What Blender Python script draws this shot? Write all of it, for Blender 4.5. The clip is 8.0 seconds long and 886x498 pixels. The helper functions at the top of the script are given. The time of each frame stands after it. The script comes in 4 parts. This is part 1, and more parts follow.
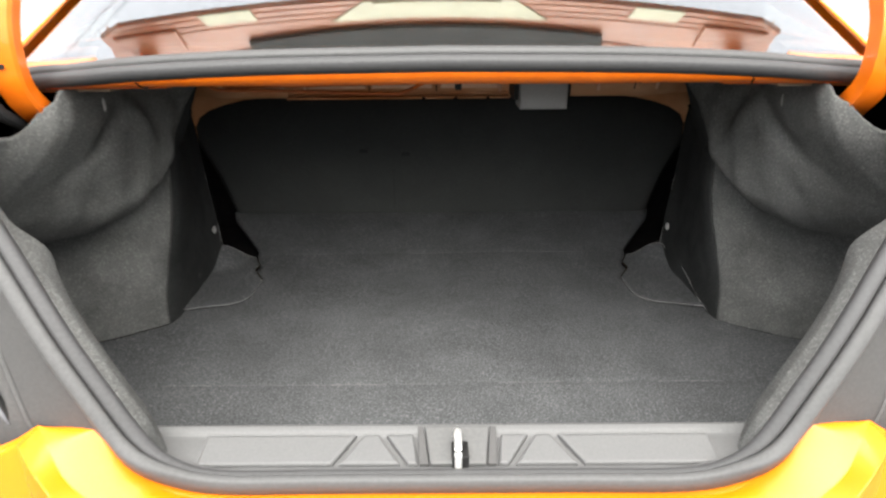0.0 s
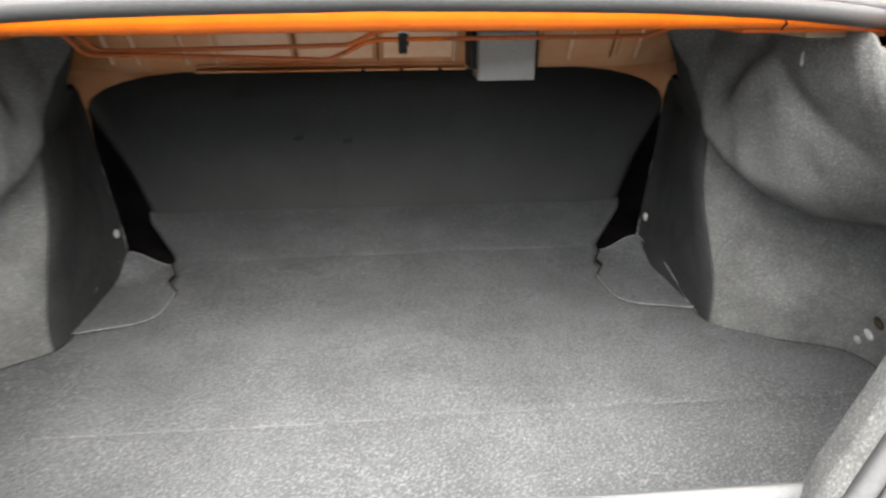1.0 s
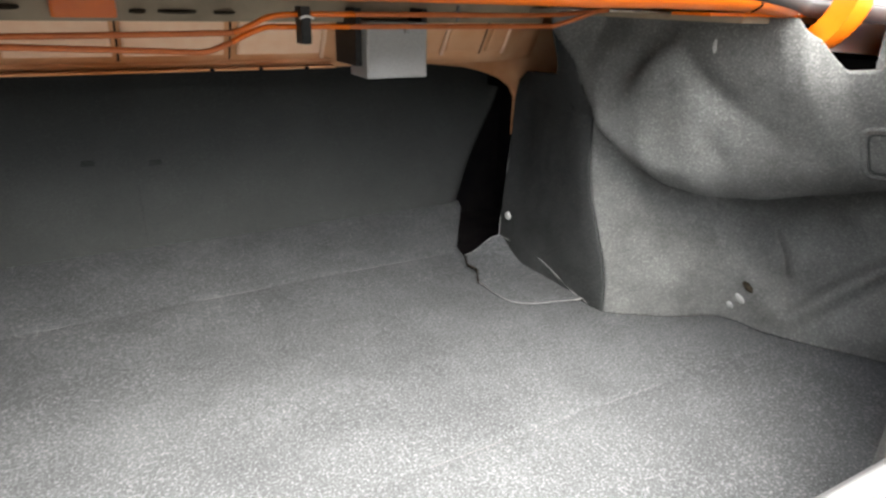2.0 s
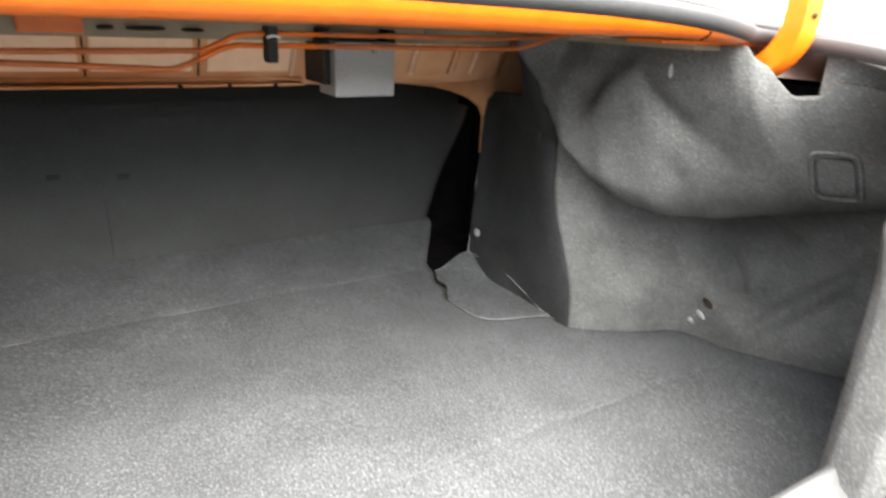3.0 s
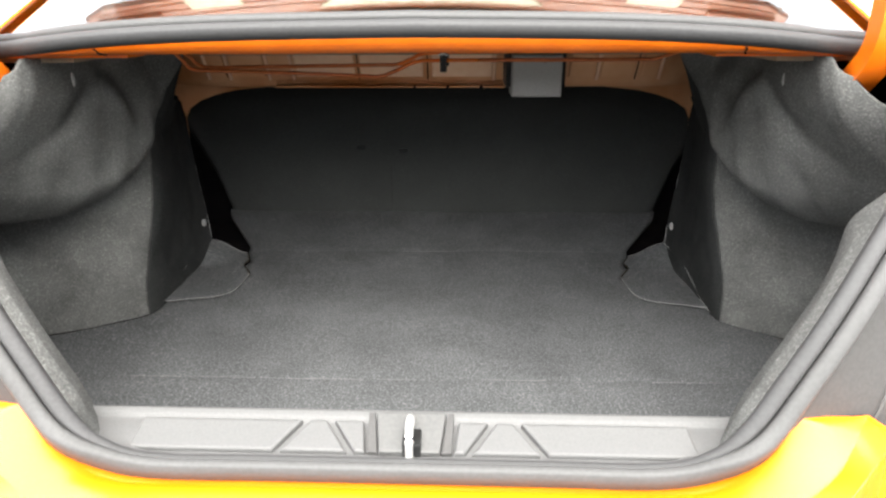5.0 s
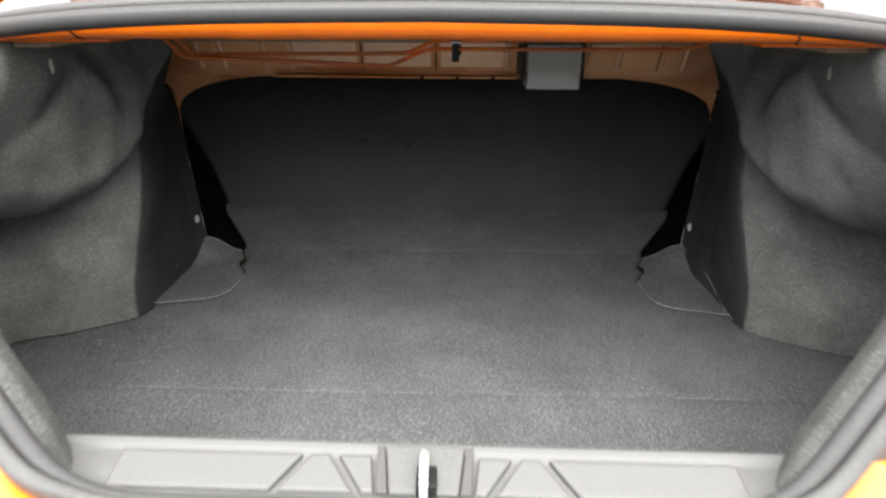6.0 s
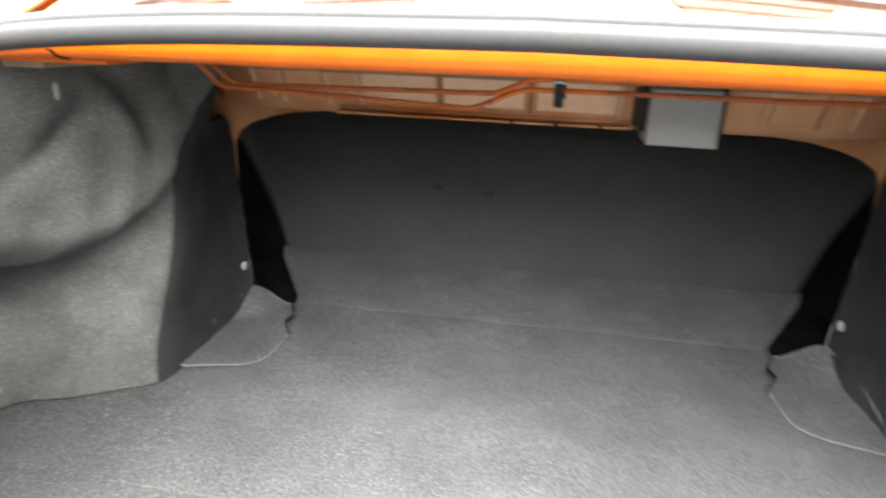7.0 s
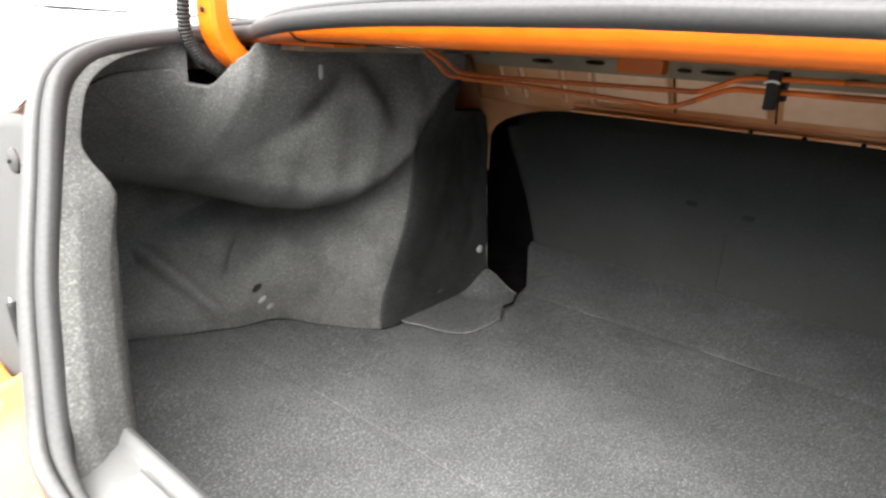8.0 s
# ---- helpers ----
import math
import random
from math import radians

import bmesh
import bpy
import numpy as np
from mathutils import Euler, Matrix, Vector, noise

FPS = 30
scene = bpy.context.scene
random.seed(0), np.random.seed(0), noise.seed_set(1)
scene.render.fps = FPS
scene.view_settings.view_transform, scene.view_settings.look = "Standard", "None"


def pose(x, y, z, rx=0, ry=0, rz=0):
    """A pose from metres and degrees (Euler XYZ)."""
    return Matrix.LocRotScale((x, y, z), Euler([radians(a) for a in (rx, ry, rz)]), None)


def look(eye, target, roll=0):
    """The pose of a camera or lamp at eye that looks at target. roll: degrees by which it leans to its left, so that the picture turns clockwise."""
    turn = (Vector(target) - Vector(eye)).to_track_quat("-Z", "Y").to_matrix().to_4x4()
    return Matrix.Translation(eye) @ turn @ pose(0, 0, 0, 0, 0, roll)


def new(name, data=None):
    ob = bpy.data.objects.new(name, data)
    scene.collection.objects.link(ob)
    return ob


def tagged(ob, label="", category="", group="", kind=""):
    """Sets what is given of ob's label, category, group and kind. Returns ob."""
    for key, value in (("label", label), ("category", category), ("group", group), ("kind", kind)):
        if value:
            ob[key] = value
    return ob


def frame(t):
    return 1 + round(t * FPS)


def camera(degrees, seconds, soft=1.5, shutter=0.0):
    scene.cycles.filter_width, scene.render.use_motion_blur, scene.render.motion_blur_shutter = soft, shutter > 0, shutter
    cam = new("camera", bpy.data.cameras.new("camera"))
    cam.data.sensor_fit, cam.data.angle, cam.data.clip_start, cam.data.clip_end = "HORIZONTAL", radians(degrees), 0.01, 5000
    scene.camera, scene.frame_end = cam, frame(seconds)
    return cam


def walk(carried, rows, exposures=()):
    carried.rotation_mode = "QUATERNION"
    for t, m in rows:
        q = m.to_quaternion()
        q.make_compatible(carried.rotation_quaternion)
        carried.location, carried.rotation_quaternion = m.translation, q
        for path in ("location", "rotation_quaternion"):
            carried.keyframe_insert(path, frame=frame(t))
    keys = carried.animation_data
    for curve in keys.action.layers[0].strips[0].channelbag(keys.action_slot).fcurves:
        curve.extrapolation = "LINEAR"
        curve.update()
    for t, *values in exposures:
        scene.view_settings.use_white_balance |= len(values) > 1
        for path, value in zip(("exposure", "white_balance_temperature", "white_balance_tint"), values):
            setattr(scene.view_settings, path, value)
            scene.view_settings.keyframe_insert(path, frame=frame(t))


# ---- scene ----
cam = camera(71.2, 8.0, soft=2.5, shutter=0.35)
PATH = [
    (0, (0.009, 0.166, 1.108), (0.003, 2.012, 0.338), -0.5),
    (0.5, (0.015, 0.256, 1.067), (0.042, 2.093, 0.278), -0.7),
    (1, (0.019, 0.339, 1.047), (0.158, 2.172, 0.258), -0.3),
    (1.1, (0.002, 0.357, 1.042), (0.216, 2.186, 0.263), 0.1),
    (1.5, (-0.094, 0.448, 1.026), (0.517, 2.199, 0.277), 1.5),
    (1.7, (-0.135, 0.482, 1.018), (0.615, 2.178, 0.268), 1.4),
    (2.8, (-0.17, 0.522, 1.01), (0.889, 2.053, 0.278), 2.3),
    (3, (-0.151, 0.491, 1.017), (0.824, 2.092, 0.319), 2.6),
    (3.2, (-0.116, 0.507, 1.026), (0.723, 2.199, 0.368), 1.5),
    (3.5, (-0.045, 0.491, 1.056), (0.458, 2.329, 0.45), 0.1),
    (3.9, (0.037, 0.437, 1.071), (0.13, 2.344, 0.475), -0.6),
    (4, (0.041, 0.414, 1.069), (0.08, 2.321, 0.467), -0.6),
    (4.5, (0.06, 0.24, 1.051), (-0.005, 2.12, 0.369), -0.4),
    (4.6, (0.063, 0.214, 1.051), (0.0, 2.087, 0.354), -0.4),
    (4.7, (0.068, 0.193, 1.053), (-0.001, 2.06, 0.34), -0.5),
    (5.8, (0.051, 0.204, 1.05), (-0.016, 2.066, 0.321), 0.2),
    (6, (0.046, 0.259, 1.046), (-0.018, 2.114, 0.299), 0.3),
    (6.5, (0.035, 0.389, 1.025), (-0.071, 2.259, 0.323), 1.4),
    (7, (0.028, 0.465, 1.035), (-0.285, 2.329, 0.382), 2.1),
    (7.2, (0.053, 0.49, 1.033), (-0.554, 2.288, 0.403), 1.7),
    (7.45, (0.0985, 0.491, 1.032), (-0.788, 2.170, 0.398), 1.95),
    (7.8, (0.163, 0.5, 1.017), (-0.974, 2.02, 0.387), 2.8),
    (8, (0.175, 0.495, 1.017), (-1.023, 1.961, 0.374), 2.7),
]
walk(cam, [(t, look(eye, target, roll)) for t, eye, target, roll in PATH],
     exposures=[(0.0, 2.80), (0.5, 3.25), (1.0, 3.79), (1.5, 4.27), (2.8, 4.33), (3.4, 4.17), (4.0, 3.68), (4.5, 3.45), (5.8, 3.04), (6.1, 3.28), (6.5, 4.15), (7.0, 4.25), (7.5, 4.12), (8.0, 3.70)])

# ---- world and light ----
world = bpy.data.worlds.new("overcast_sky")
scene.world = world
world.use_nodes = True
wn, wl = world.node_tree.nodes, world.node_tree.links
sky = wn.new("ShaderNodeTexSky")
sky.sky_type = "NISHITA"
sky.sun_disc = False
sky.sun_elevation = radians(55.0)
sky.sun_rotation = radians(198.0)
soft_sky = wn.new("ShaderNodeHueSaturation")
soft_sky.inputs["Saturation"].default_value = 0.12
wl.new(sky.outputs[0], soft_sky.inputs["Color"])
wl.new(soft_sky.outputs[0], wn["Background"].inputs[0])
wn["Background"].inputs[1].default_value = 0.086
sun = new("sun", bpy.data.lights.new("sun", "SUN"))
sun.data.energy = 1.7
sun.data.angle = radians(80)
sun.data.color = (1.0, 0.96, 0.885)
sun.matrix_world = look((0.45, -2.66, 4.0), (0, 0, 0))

# ---- materials ----


def material(name, base, rough=0.6, metal=0.0, coat=0.0, spec=0.5, haze=0.06):
    m = bpy.data.materials.new(name)
    m.use_nodes = True
    b = m.node_tree.nodes["Principled BSDF"]
    b.inputs["Base Color"].default_value = (*base, 1)
    b.inputs["Roughness"].default_value = rough
    b.inputs["Metallic"].default_value = metal
    b.inputs["Coat Weight"].default_value = coat
    b.inputs["Coat Roughness"].default_value = haze
    b.inputs["Specular IOR Level"].default_value = spec
    return m


def vary(m, c1, c2, scale, detail=6, bump=0.0, bump_scale=None, rough=None, c3=None, scale2=None):
    """Colour from two scales of noise, with a fine relief and an uneven gloss."""
    nt = m.node_tree
    n, l = nt.nodes, nt.links
    b = n["Principled BSDF"]
    co = n.new("ShaderNodeTexCoord")
    a = n.new("ShaderNodeTexNoise")
    a.inputs["Scale"].default_value = scale
    a.inputs["Detail"].default_value = detail
    l.new(co.outputs["Object"], a.inputs["Vector"])
    ramp = n.new("ShaderNodeValToRGB")
    ramp.color_ramp.elements[0].position, ramp.color_ramp.elements[1].position = 0.34, 0.66
    ramp.color_ramp.elements[0].color, ramp.color_ramp.elements[1].color = (*c1, 1), (*c2, 1)
    l.new(a.outputs["Fac"], ramp.inputs["Fac"])
    out = ramp.outputs["Color"]
    if c3:
        z = n.new("ShaderNodeTexNoise")
        z.inputs["Scale"].default_value = scale2
        z.inputs["Detail"].default_value = 4
        l.new(co.outputs["Object"], z.inputs["Vector"])
        r2 = n.new("ShaderNodeValToRGB")
        r2.color_ramp.elements[0].position, r2.color_ramp.elements[1].position = 0.52, 0.70
        l.new(z.outputs["Fac"], r2.inputs["Fac"])
        mix = n.new("ShaderNodeMix")
        mix.data_type = "RGBA"
        l.new(r2.outputs["Color"], mix.inputs["Factor"])
        l.new(out, mix.inputs["A"])
        mix.inputs["B"].default_value = (*c3, 1)
        out = mix.outputs["Result"]
    l.new(out, b.inputs["Base Color"])
    if bump:
        f = n.new("ShaderNodeTexNoise")
        f.inputs["Scale"].default_value = bump_scale or scale
        f.inputs["Detail"].default_value = 3
        l.new(co.outputs["Object"], f.inputs["Vector"])
        bp = n.new("ShaderNodeBump")
        bp.inputs["Strength"].default_value = bump
        bp.inputs["Distance"].default_value = 0.002
        l.new(f.outputs["Fac"], bp.inputs["Height"])
        l.new(bp.outputs["Normal"], b.inputs["Normal"])
    if rough:
        mr = n.new("ShaderNodeMapRange")
        mr.inputs["To Min"].default_value, mr.inputs["To Max"].default_value = rough
        l.new(a.outputs["Fac"], mr.inputs["Value"])
        l.new(mr.outputs["Result"], b.inputs["Roughness"])
    return m


def felt(name, lo, hi, fleck, grain=420, wear=0.1):
    """Needle-felt: heathered fibres with pale flecks and a soft sheen."""
    m = material(name, lo, 1.0, spec=0.03)
    vary(m, lo, hi, grain, 3, 0.35, grain * 1.2, None, fleck, grain * 0.8)
    n, l = m.node_tree.nodes, m.node_tree.links
    b = n["Principled BSDF"]
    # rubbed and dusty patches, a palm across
    co = n.new("ShaderNodeTexCoord")
    patch = n.new("ShaderNodeTexNoise")
    patch.inputs["Scale"].default_value = 9
    patch.inputs["Detail"].default_value = 7
    patch.inputs["Roughness"].default_value = 0.62
    l.new(co.outputs["Object"], patch.inputs["Vector"])
    mr = n.new("ShaderNodeMapRange")
    mr.inputs["From Min"].default_value, mr.inputs["From Max"].default_value = 0.32, 0.68
    mr.inputs["To Min"].default_value, mr.inputs["To Max"].default_value = 1 - wear, 1 + wear
    l.new(patch.outputs["Fac"], mr.inputs["Value"])
    old = b.inputs["Base Color"].links[0].from_socket
    mul = n.new("ShaderNodeVectorMath")
    mul.operation = "SCALE"
    l.new(old, mul.inputs[0])
    l.new(mr.outputs["Result"], mul.inputs["Scale"])
    l.new(mul.outputs["Vector"], b.inputs["Base Color"])
    b.inputs["Sheen Weight"].default_value = 0.0
    b.inputs["Sheen Roughness"].default_value = 0.6
    return m


FLOOR_FELT = felt("floor_felt", (0.052, 0.0545, 0.0565), (0.093, 0.096, 0.0985), (0.168, 0.171, 0.173), 430, 0.15)
TRIM_FELT = felt("trim_felt", (0.084, 0.085, 0.082), (0.124, 0.125, 0.122), (0.184, 0.184, 0.178), 500, 0.28)
# dark arch cover; also colours in the shade on the bulge's front end
ARCH_FELT = felt("arch_felt_and_bulge_shade", (0.027, 0.028, 0.028), (0.039, 0.040, 0.0395), (0.054, 0.055, 0.054), 520, 0.2)
FOLD_FELT = felt("worn_felt", (0.09, 0.09, 0.092), (0.13, 0.13, 0.132), (0.18, 0.18, 0.18), 520)
SEAT_FELT = felt("seat_felt", (0.037, 0.039, 0.0385), (0.046, 0.048, 0.047), (0.062, 0.064, 0.062), 600)
ORANGE = vary(material("orange_paint", (0.85, 0.19, 0.002), 0.38, coat=0.7, spec=0.15, haze=0.28), (0.76, 0.185, 0.002), (0.80, 0.208, 0.0025), 900, 2)
ORANGE_IN = vary(material("orange_inner_paint", (0.80, 0.16, 0.01), 0.42, coat=0.35, spec=0.25), (0.62, 0.122, 0.003), (0.68, 0.142, 0.005), 40, 3, 0.05, 300)
PRIMER = vary(material("beige_primer", (0.55, 0.36, 0.22), 0.5, spec=0.1), (0.70, 0.35, 0.175), (0.76, 0.44, 0.25), 14, 3, 0.08, 260, (0.7, 0.85), (0.48, 0.18, 0.06), 5)
# primer copy with the shade under the shelf put into its colour
PRIMER_SHADE = vary(material("shaded_olive_primer", (0.12, 0.1, 0.075), 0.8, spec=0.1), (0.20, 0.165, 0.12), (0.31, 0.25, 0.18), 18, 4, 0.05, 200)
HOLE = vary(material("shaded_press_hole", (0.03, 0.024, 0.018), 0.9, spec=0.0), (0.022, 0.018, 0.013), (0.045, 0.036, 0.026), 60, 3)
EDGE_FELT = vary(material("pale_cut_felt", (0.3, 0.3, 0.3), 0.9, spec=0.1), (0.17, 0.17, 0.168), (0.29, 0.29, 0.285), 120, 4)
PRIMER_PALE = vary(material("pale_beige_primer", (0.5, 0.4, 0.3), 0.7, spec=0.15), (0.86, 0.55, 0.36), (0.90, 0.62, 0.43), 60, 3)
PRIMER_GREEN = vary(material("pale_primer", (0.42, 0.43, 0.29), 0.5), (0.215, 0.22, 0.14), (0.26, 0.265, 0.175), 20, 3)
LID_IN = vary(material("thin_orange_over_primer", (0.30, 0.10, 0.04), 0.45), (0.145, 0.042, 0.010), (0.195, 0.066, 0.020), 9, 5, 0.04, 200, (0.4, 0.55))
LIP_RUBBER = vary(material("pale_seal_rubber", (0.08, 0.08, 0.08), 0.55, spec=0.3), (0.062, 0.062, 0.062), (0.076, 0.076, 0.076), 300, 4, 0.03, 900, (0.5, 0.62))
RUBBER = vary(material("seal_rubber", (0.045, 0.045, 0.046), 0.6, spec=0.3), (0.046, 0.046, 0.047), (0.057, 0.057, 0.058), 300, 4, 0.03, 900, (0.52, 0.64))
PLASTIC = vary(material("grained_grey_plastic", (0.13, 0.125, 0.12), 0.5), (0.074, 0.074, 0.074), (0.089, 0.089, 0.089), 500, 4, 0.15, 1400, (0.5, 0.65))
PANEL_GREY = vary(material("dark_grey_plastic", (0.06, 0.058, 0.058), 0.55, spec=0.25), (0.054, 0.053, 0.0525), (0.067, 0.066, 0.065), 300, 4, 0.08, 900, (0.55, 0.7))
BOX_GREY = vary(material("grey_box_plastic", (0.2, 0.2, 0.2), 0.5), (0.29, 0.288, 0.282), (0.33, 0.328, 0.32), 300, 4, 0.05, 800)
LENS = vary(material("smoked_lens", (0.12, 0.125, 0.14), 0.15, coat=0.6), (0.13, 0.135, 0.15), (0.16, 0.165, 0.18), 40, 3)
BLACK = vary(material("black_plastic", (0.012, 0.012, 0.012), 0.5, spec=0.2), (0.010, 0.010, 0.010), (0.018, 0.018, 0.018), 200, 3)
DARK = vary(material("shade_and_joint_black", (0.008, 0.008, 0.008), 0.9, spec=0.0), (0.006, 0.006, 0.007), (0.011, 0.010, 0.010), 20, 3)
ROD = vary(material("dull_orange_steel", (0.42, 0.10, 0.02), 0.45, spec=0.3), (0.36, 0.09, 0.02), (0.46, 0.125, 0.034), 60, 4)
STEEL = vary(material("bright_zinc_steel", (0.75, 0.75, 0.74), 0.3, 0.6), (0.7, 0.7, 0.69), (0.82, 0.82, 0.8), 200, 3, 0, None, (0.25, 0.4))
LATCH_GREY = vary(material("smooth_grey_plastic", (0.085, 0.085, 0.085), 0.6, spec=0.3), (0.075, 0.075, 0.075), (0.09, 0.09, 0.088), 300, 4)
CONCRETE = vary(material("worn_concrete", (0.2, 0.2, 0.19), 0.85), (0.15, 0.148, 0.14), (0.19, 0.187, 0.18), 3, 8, 0.2, 60, None, (0.12, 0.118, 0.112), 0.6)
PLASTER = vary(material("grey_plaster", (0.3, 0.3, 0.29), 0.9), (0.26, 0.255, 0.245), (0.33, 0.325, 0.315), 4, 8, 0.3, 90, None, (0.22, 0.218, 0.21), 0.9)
POLE_WOOD = vary(material("weathered_timber", (0.2, 0.17, 0.14), 0.85), (0.15, 0.125, 0.10), (0.24, 0.205, 0.17), 9, 6, 0.3, 40)
GLASS = material("tinted_rear_glass", (0.35, 0.37, 0.36), 0.02, spec=0.6)
GLASS.node_tree.nodes["Principled BSDF"].inputs["Transmission Weight"].default_value = 1.0
GLASS.node_tree.nodes["Principled BSDF"].inputs["IOR"].default_value = 1.8
GLASS.node_tree.nodes["Principled BSDF"].inputs["Specular IOR Level"].default_value = 1.0
GLASS.node_tree.nodes["Principled BSDF"].inputs["Coat Weight"].default_value = 1.0
GLASS.node_tree.nodes["Principled BSDF"].inputs["Coat IOR"].default_value = 4.6

# ---- builders ----
XC = 0.0  # the car's middle plane
FLOOR = 0.55


def skew(y):
    """The car stands about one degree askew: its middle at y."""
    return 0.0187 * (1.42 - min(max(y, 0.3), 1.42))


def part(name, bm, mat, parent=None, label="", smooth=False):
    me = bpy.data.meshes.new(name)
    for v in bm.verts:
        v.co.x += skew(v.co.y)
    bmesh.ops.recalc_face_normals(bm, faces=bm.faces)
    for f in bm.faces:
        f.smooth = smooth
    bm.to_mesh(me)
    bm.free()
    me.materials.append(mat)
    ob = new(name, me)
    if parent:
        ob.parent = parent
        ob.matrix_parent_inverse = parent.matrix_world.inverted()
    if label:
        ob["label"] = label
    return ob


def thing(name, at, label, category, group="", kind=""):
    ob = new(name)
    ob.empty_display_size = 0.05
    ob.matrix_world = Matrix.Translation(at)
    bpy.context.view_layer.update()
    return tagged(ob, label, category, group, kind)


def sheet(fn, nu, nv, thick=0.0, keep=None):
    """A surface fn(a, b) over 0..1 x 0..1, with a thickness along its normals."""
    bm = bmesh.new()
    vs = [[bm.verts.new(fn(i / nu, j / nv)) for j in range(nv + 1)] for i in range(nu + 1)]
    for i in range(nu):
        for j in range(nv):
            bm.faces.new((vs[i][j], vs[i + 1][j], vs[i + 1][j + 1], vs[i][j + 1]))
    if keep:
        bmesh.ops.delete(bm, geom=[f for f in bm.faces if not keep(f.calc_center_median())], context="FACES")
    if thick:
        bm.normal_update()
        bmesh.ops.solidify(bm, geom=bm.faces[:], thickness=thick)
    return bm


def sweep(points, profile, axis=None, closed=False, ring=True, width=None):
    """Carry a flat profile [(n, a)] along points; a runs along axis, n across it, scaled by width(point)."""
    bm = bmesh.new()
    pts = [Vector(p) for p in points]
    rows = []
    for k, p in enumerate(pts):
        q0, q1 = (pts[k - 1], pts[(k + 1) % len(pts)]) if closed else (pts[max(k - 1, 0)], pts[min(k + 1, len(pts) - 1)])
        t = (q1 - q0).normalized()
        ref = axis(p) if callable(axis) else Vector(axis) if axis else (Vector((0, 0, 1)) if abs(t.z) < 0.9 else Vector((0, 1, 0)))
        n = t.cross(ref).normalized()
        a = n.cross(t).normalized()
        w = width(p) if width else 1
        rows.append([bm.verts.new(p + n * u * w + a * v) for u, v in profile])
    m, c = len(rows), len(profile)
    for k in range(m if closed else m - 1):
        for i in range(c if ring else c - 1):
            bm.faces.new((rows[k][i], rows[(k + 1) % m][i], rows[(k + 1) % m][(i + 1) % c], rows[k][(i + 1) % c]))
    if ring and not closed:
        bm.faces.new(rows[0])
        bm.faces.new(rows[-1][::-1])
    return bm


def circle(r, n=12, rx=None):
    return [((rx or r) * math.cos(2 * math.pi * k / n), r * math.sin(2 * math.pi * k / n)) for k in range(n)]


def spline(pts, n):
    """n points along a smooth curve through pts."""
    p = [Vector(q) for q in pts]
    out = []
    for k in range(n + 1):
        f = k / n * (len(p) - 1)
        i = min(int(f), len(p) - 2)
        t = f - i
        a, b, c, d = p[max(i - 1, 0)], p[i], p[i + 1], p[min(i + 2, len(p) - 1)]
        out.append(0.5 * ((2 * b) + (c - a) * t + (2 * a - 5 * b + 4 * c - d) * t * t + (3 * b - a - 3 * c + d) * t ** 3))
    return out


def curve1(table, x):
    """Smooth value at x of a table of (x, value)."""
    if x <= table[0][0]:
        return table[0][1]
    for (x0, v0), (x1, v1) in zip(table, table[1:]):
        if x <= x1:
            t = (x - x0) / (x1 - x0)
            return v0 + (v1 - v0) * (t * t * (3 - 2 * t) * 0.5 + t * 0.5)
    return table[-1][1]


def line1(table, x):
    """Straight value at x of a table of (x, value), with its corners rounded a little."""
    def at(q):
        if q <= table[0][0]:
            return table[0][1]
        for (x0, v0), (x1, v1) in zip(table, table[1:]):
            if q <= x1:
                return v0 + (v1 - v0) * (q - x0) / (x1 - x0)
        return table[-1][1]
    return (at(x - 0.006) + at(x) + at(x + 0.006)) / 3


def block(x0, x1, y0, y1, z0, z1, bevel=0.004, seg=2):
    bm = bmesh.new()
    bmesh.ops.create_cube(bm, size=1)
    for v in bm.verts:
        v.co = Vector(((x0 + x1) / 2 + v.co.x * (x1 - x0), (y0 + y1) / 2 + v.co.y * (y1 - y0), (z0 + z1) / 2 + v.co.z * (z1 - z0)))
    if bevel:
        bmesh.ops.bevel(bm, geom=bm.edges[:], offset=bevel, segments=seg, affect="EDGES", profile=0.7)
    return bm


def prism(outline, offset, bevel=0.002, seg=2):
    """A flat outline of 3D points, raised by the vector offset."""
    bm = bmesh.new()
    a = [bm.verts.new(p) for p in outline]
    b = [bm.verts.new(Vector(p) + Vector(offset)) for p in outline]
    bm.faces.new(a)
    top = bm.faces.new(b)
    for i in range(len(a)):
        j = (i + 1) % len(a)
        bm.faces.new((a[i], a[j], b[j], b[i]))
    if bevel:
        bmesh.ops.bevel(bm, geom=list(top.edges), offset=bevel, segments=seg, affect="EDGES", profile=0.6)
    return bm


def smooth01(t):
    t = min(max(t, 0), 1)
    return t * t * (3 - 2 * t)


# the edge of the opening, from the middle of the sill round one side to the middle of the front
HALF = [(0, 0.612, 0.702), (0.12, 0.612, 0.702), (0.21, 0.611, 0.703), (0.250, 0.609, 0.717), (0.279, 0.611, 0.743), (0.307, 0.621, 0.784),
        (0.342, 0.637, 0.838), (0.381, 0.661, 0.899), (0.419, 0.685, 0.956), (0.440, 0.706, 0.983), (0.467, 0.745, 0.999), (0.495, 0.80, 1.008),
        (0.513, 0.858, 1.014), (0.509, 0.898, 1.017), (0.474, 0.914, 1.020), (0.42, 0.893, 1.026), (0.33, 0.872, 1.034), (0.20, 0.860, 1.040), (0, 0.855, 1.043)]
SIDE = spline(HALF, 90)
LOOP = [(XC + p.x, p.y, p.z) for p in SIDE] + [(XC - p.x, p.y, p.z) for p in SIDE[-2:0:-1]]


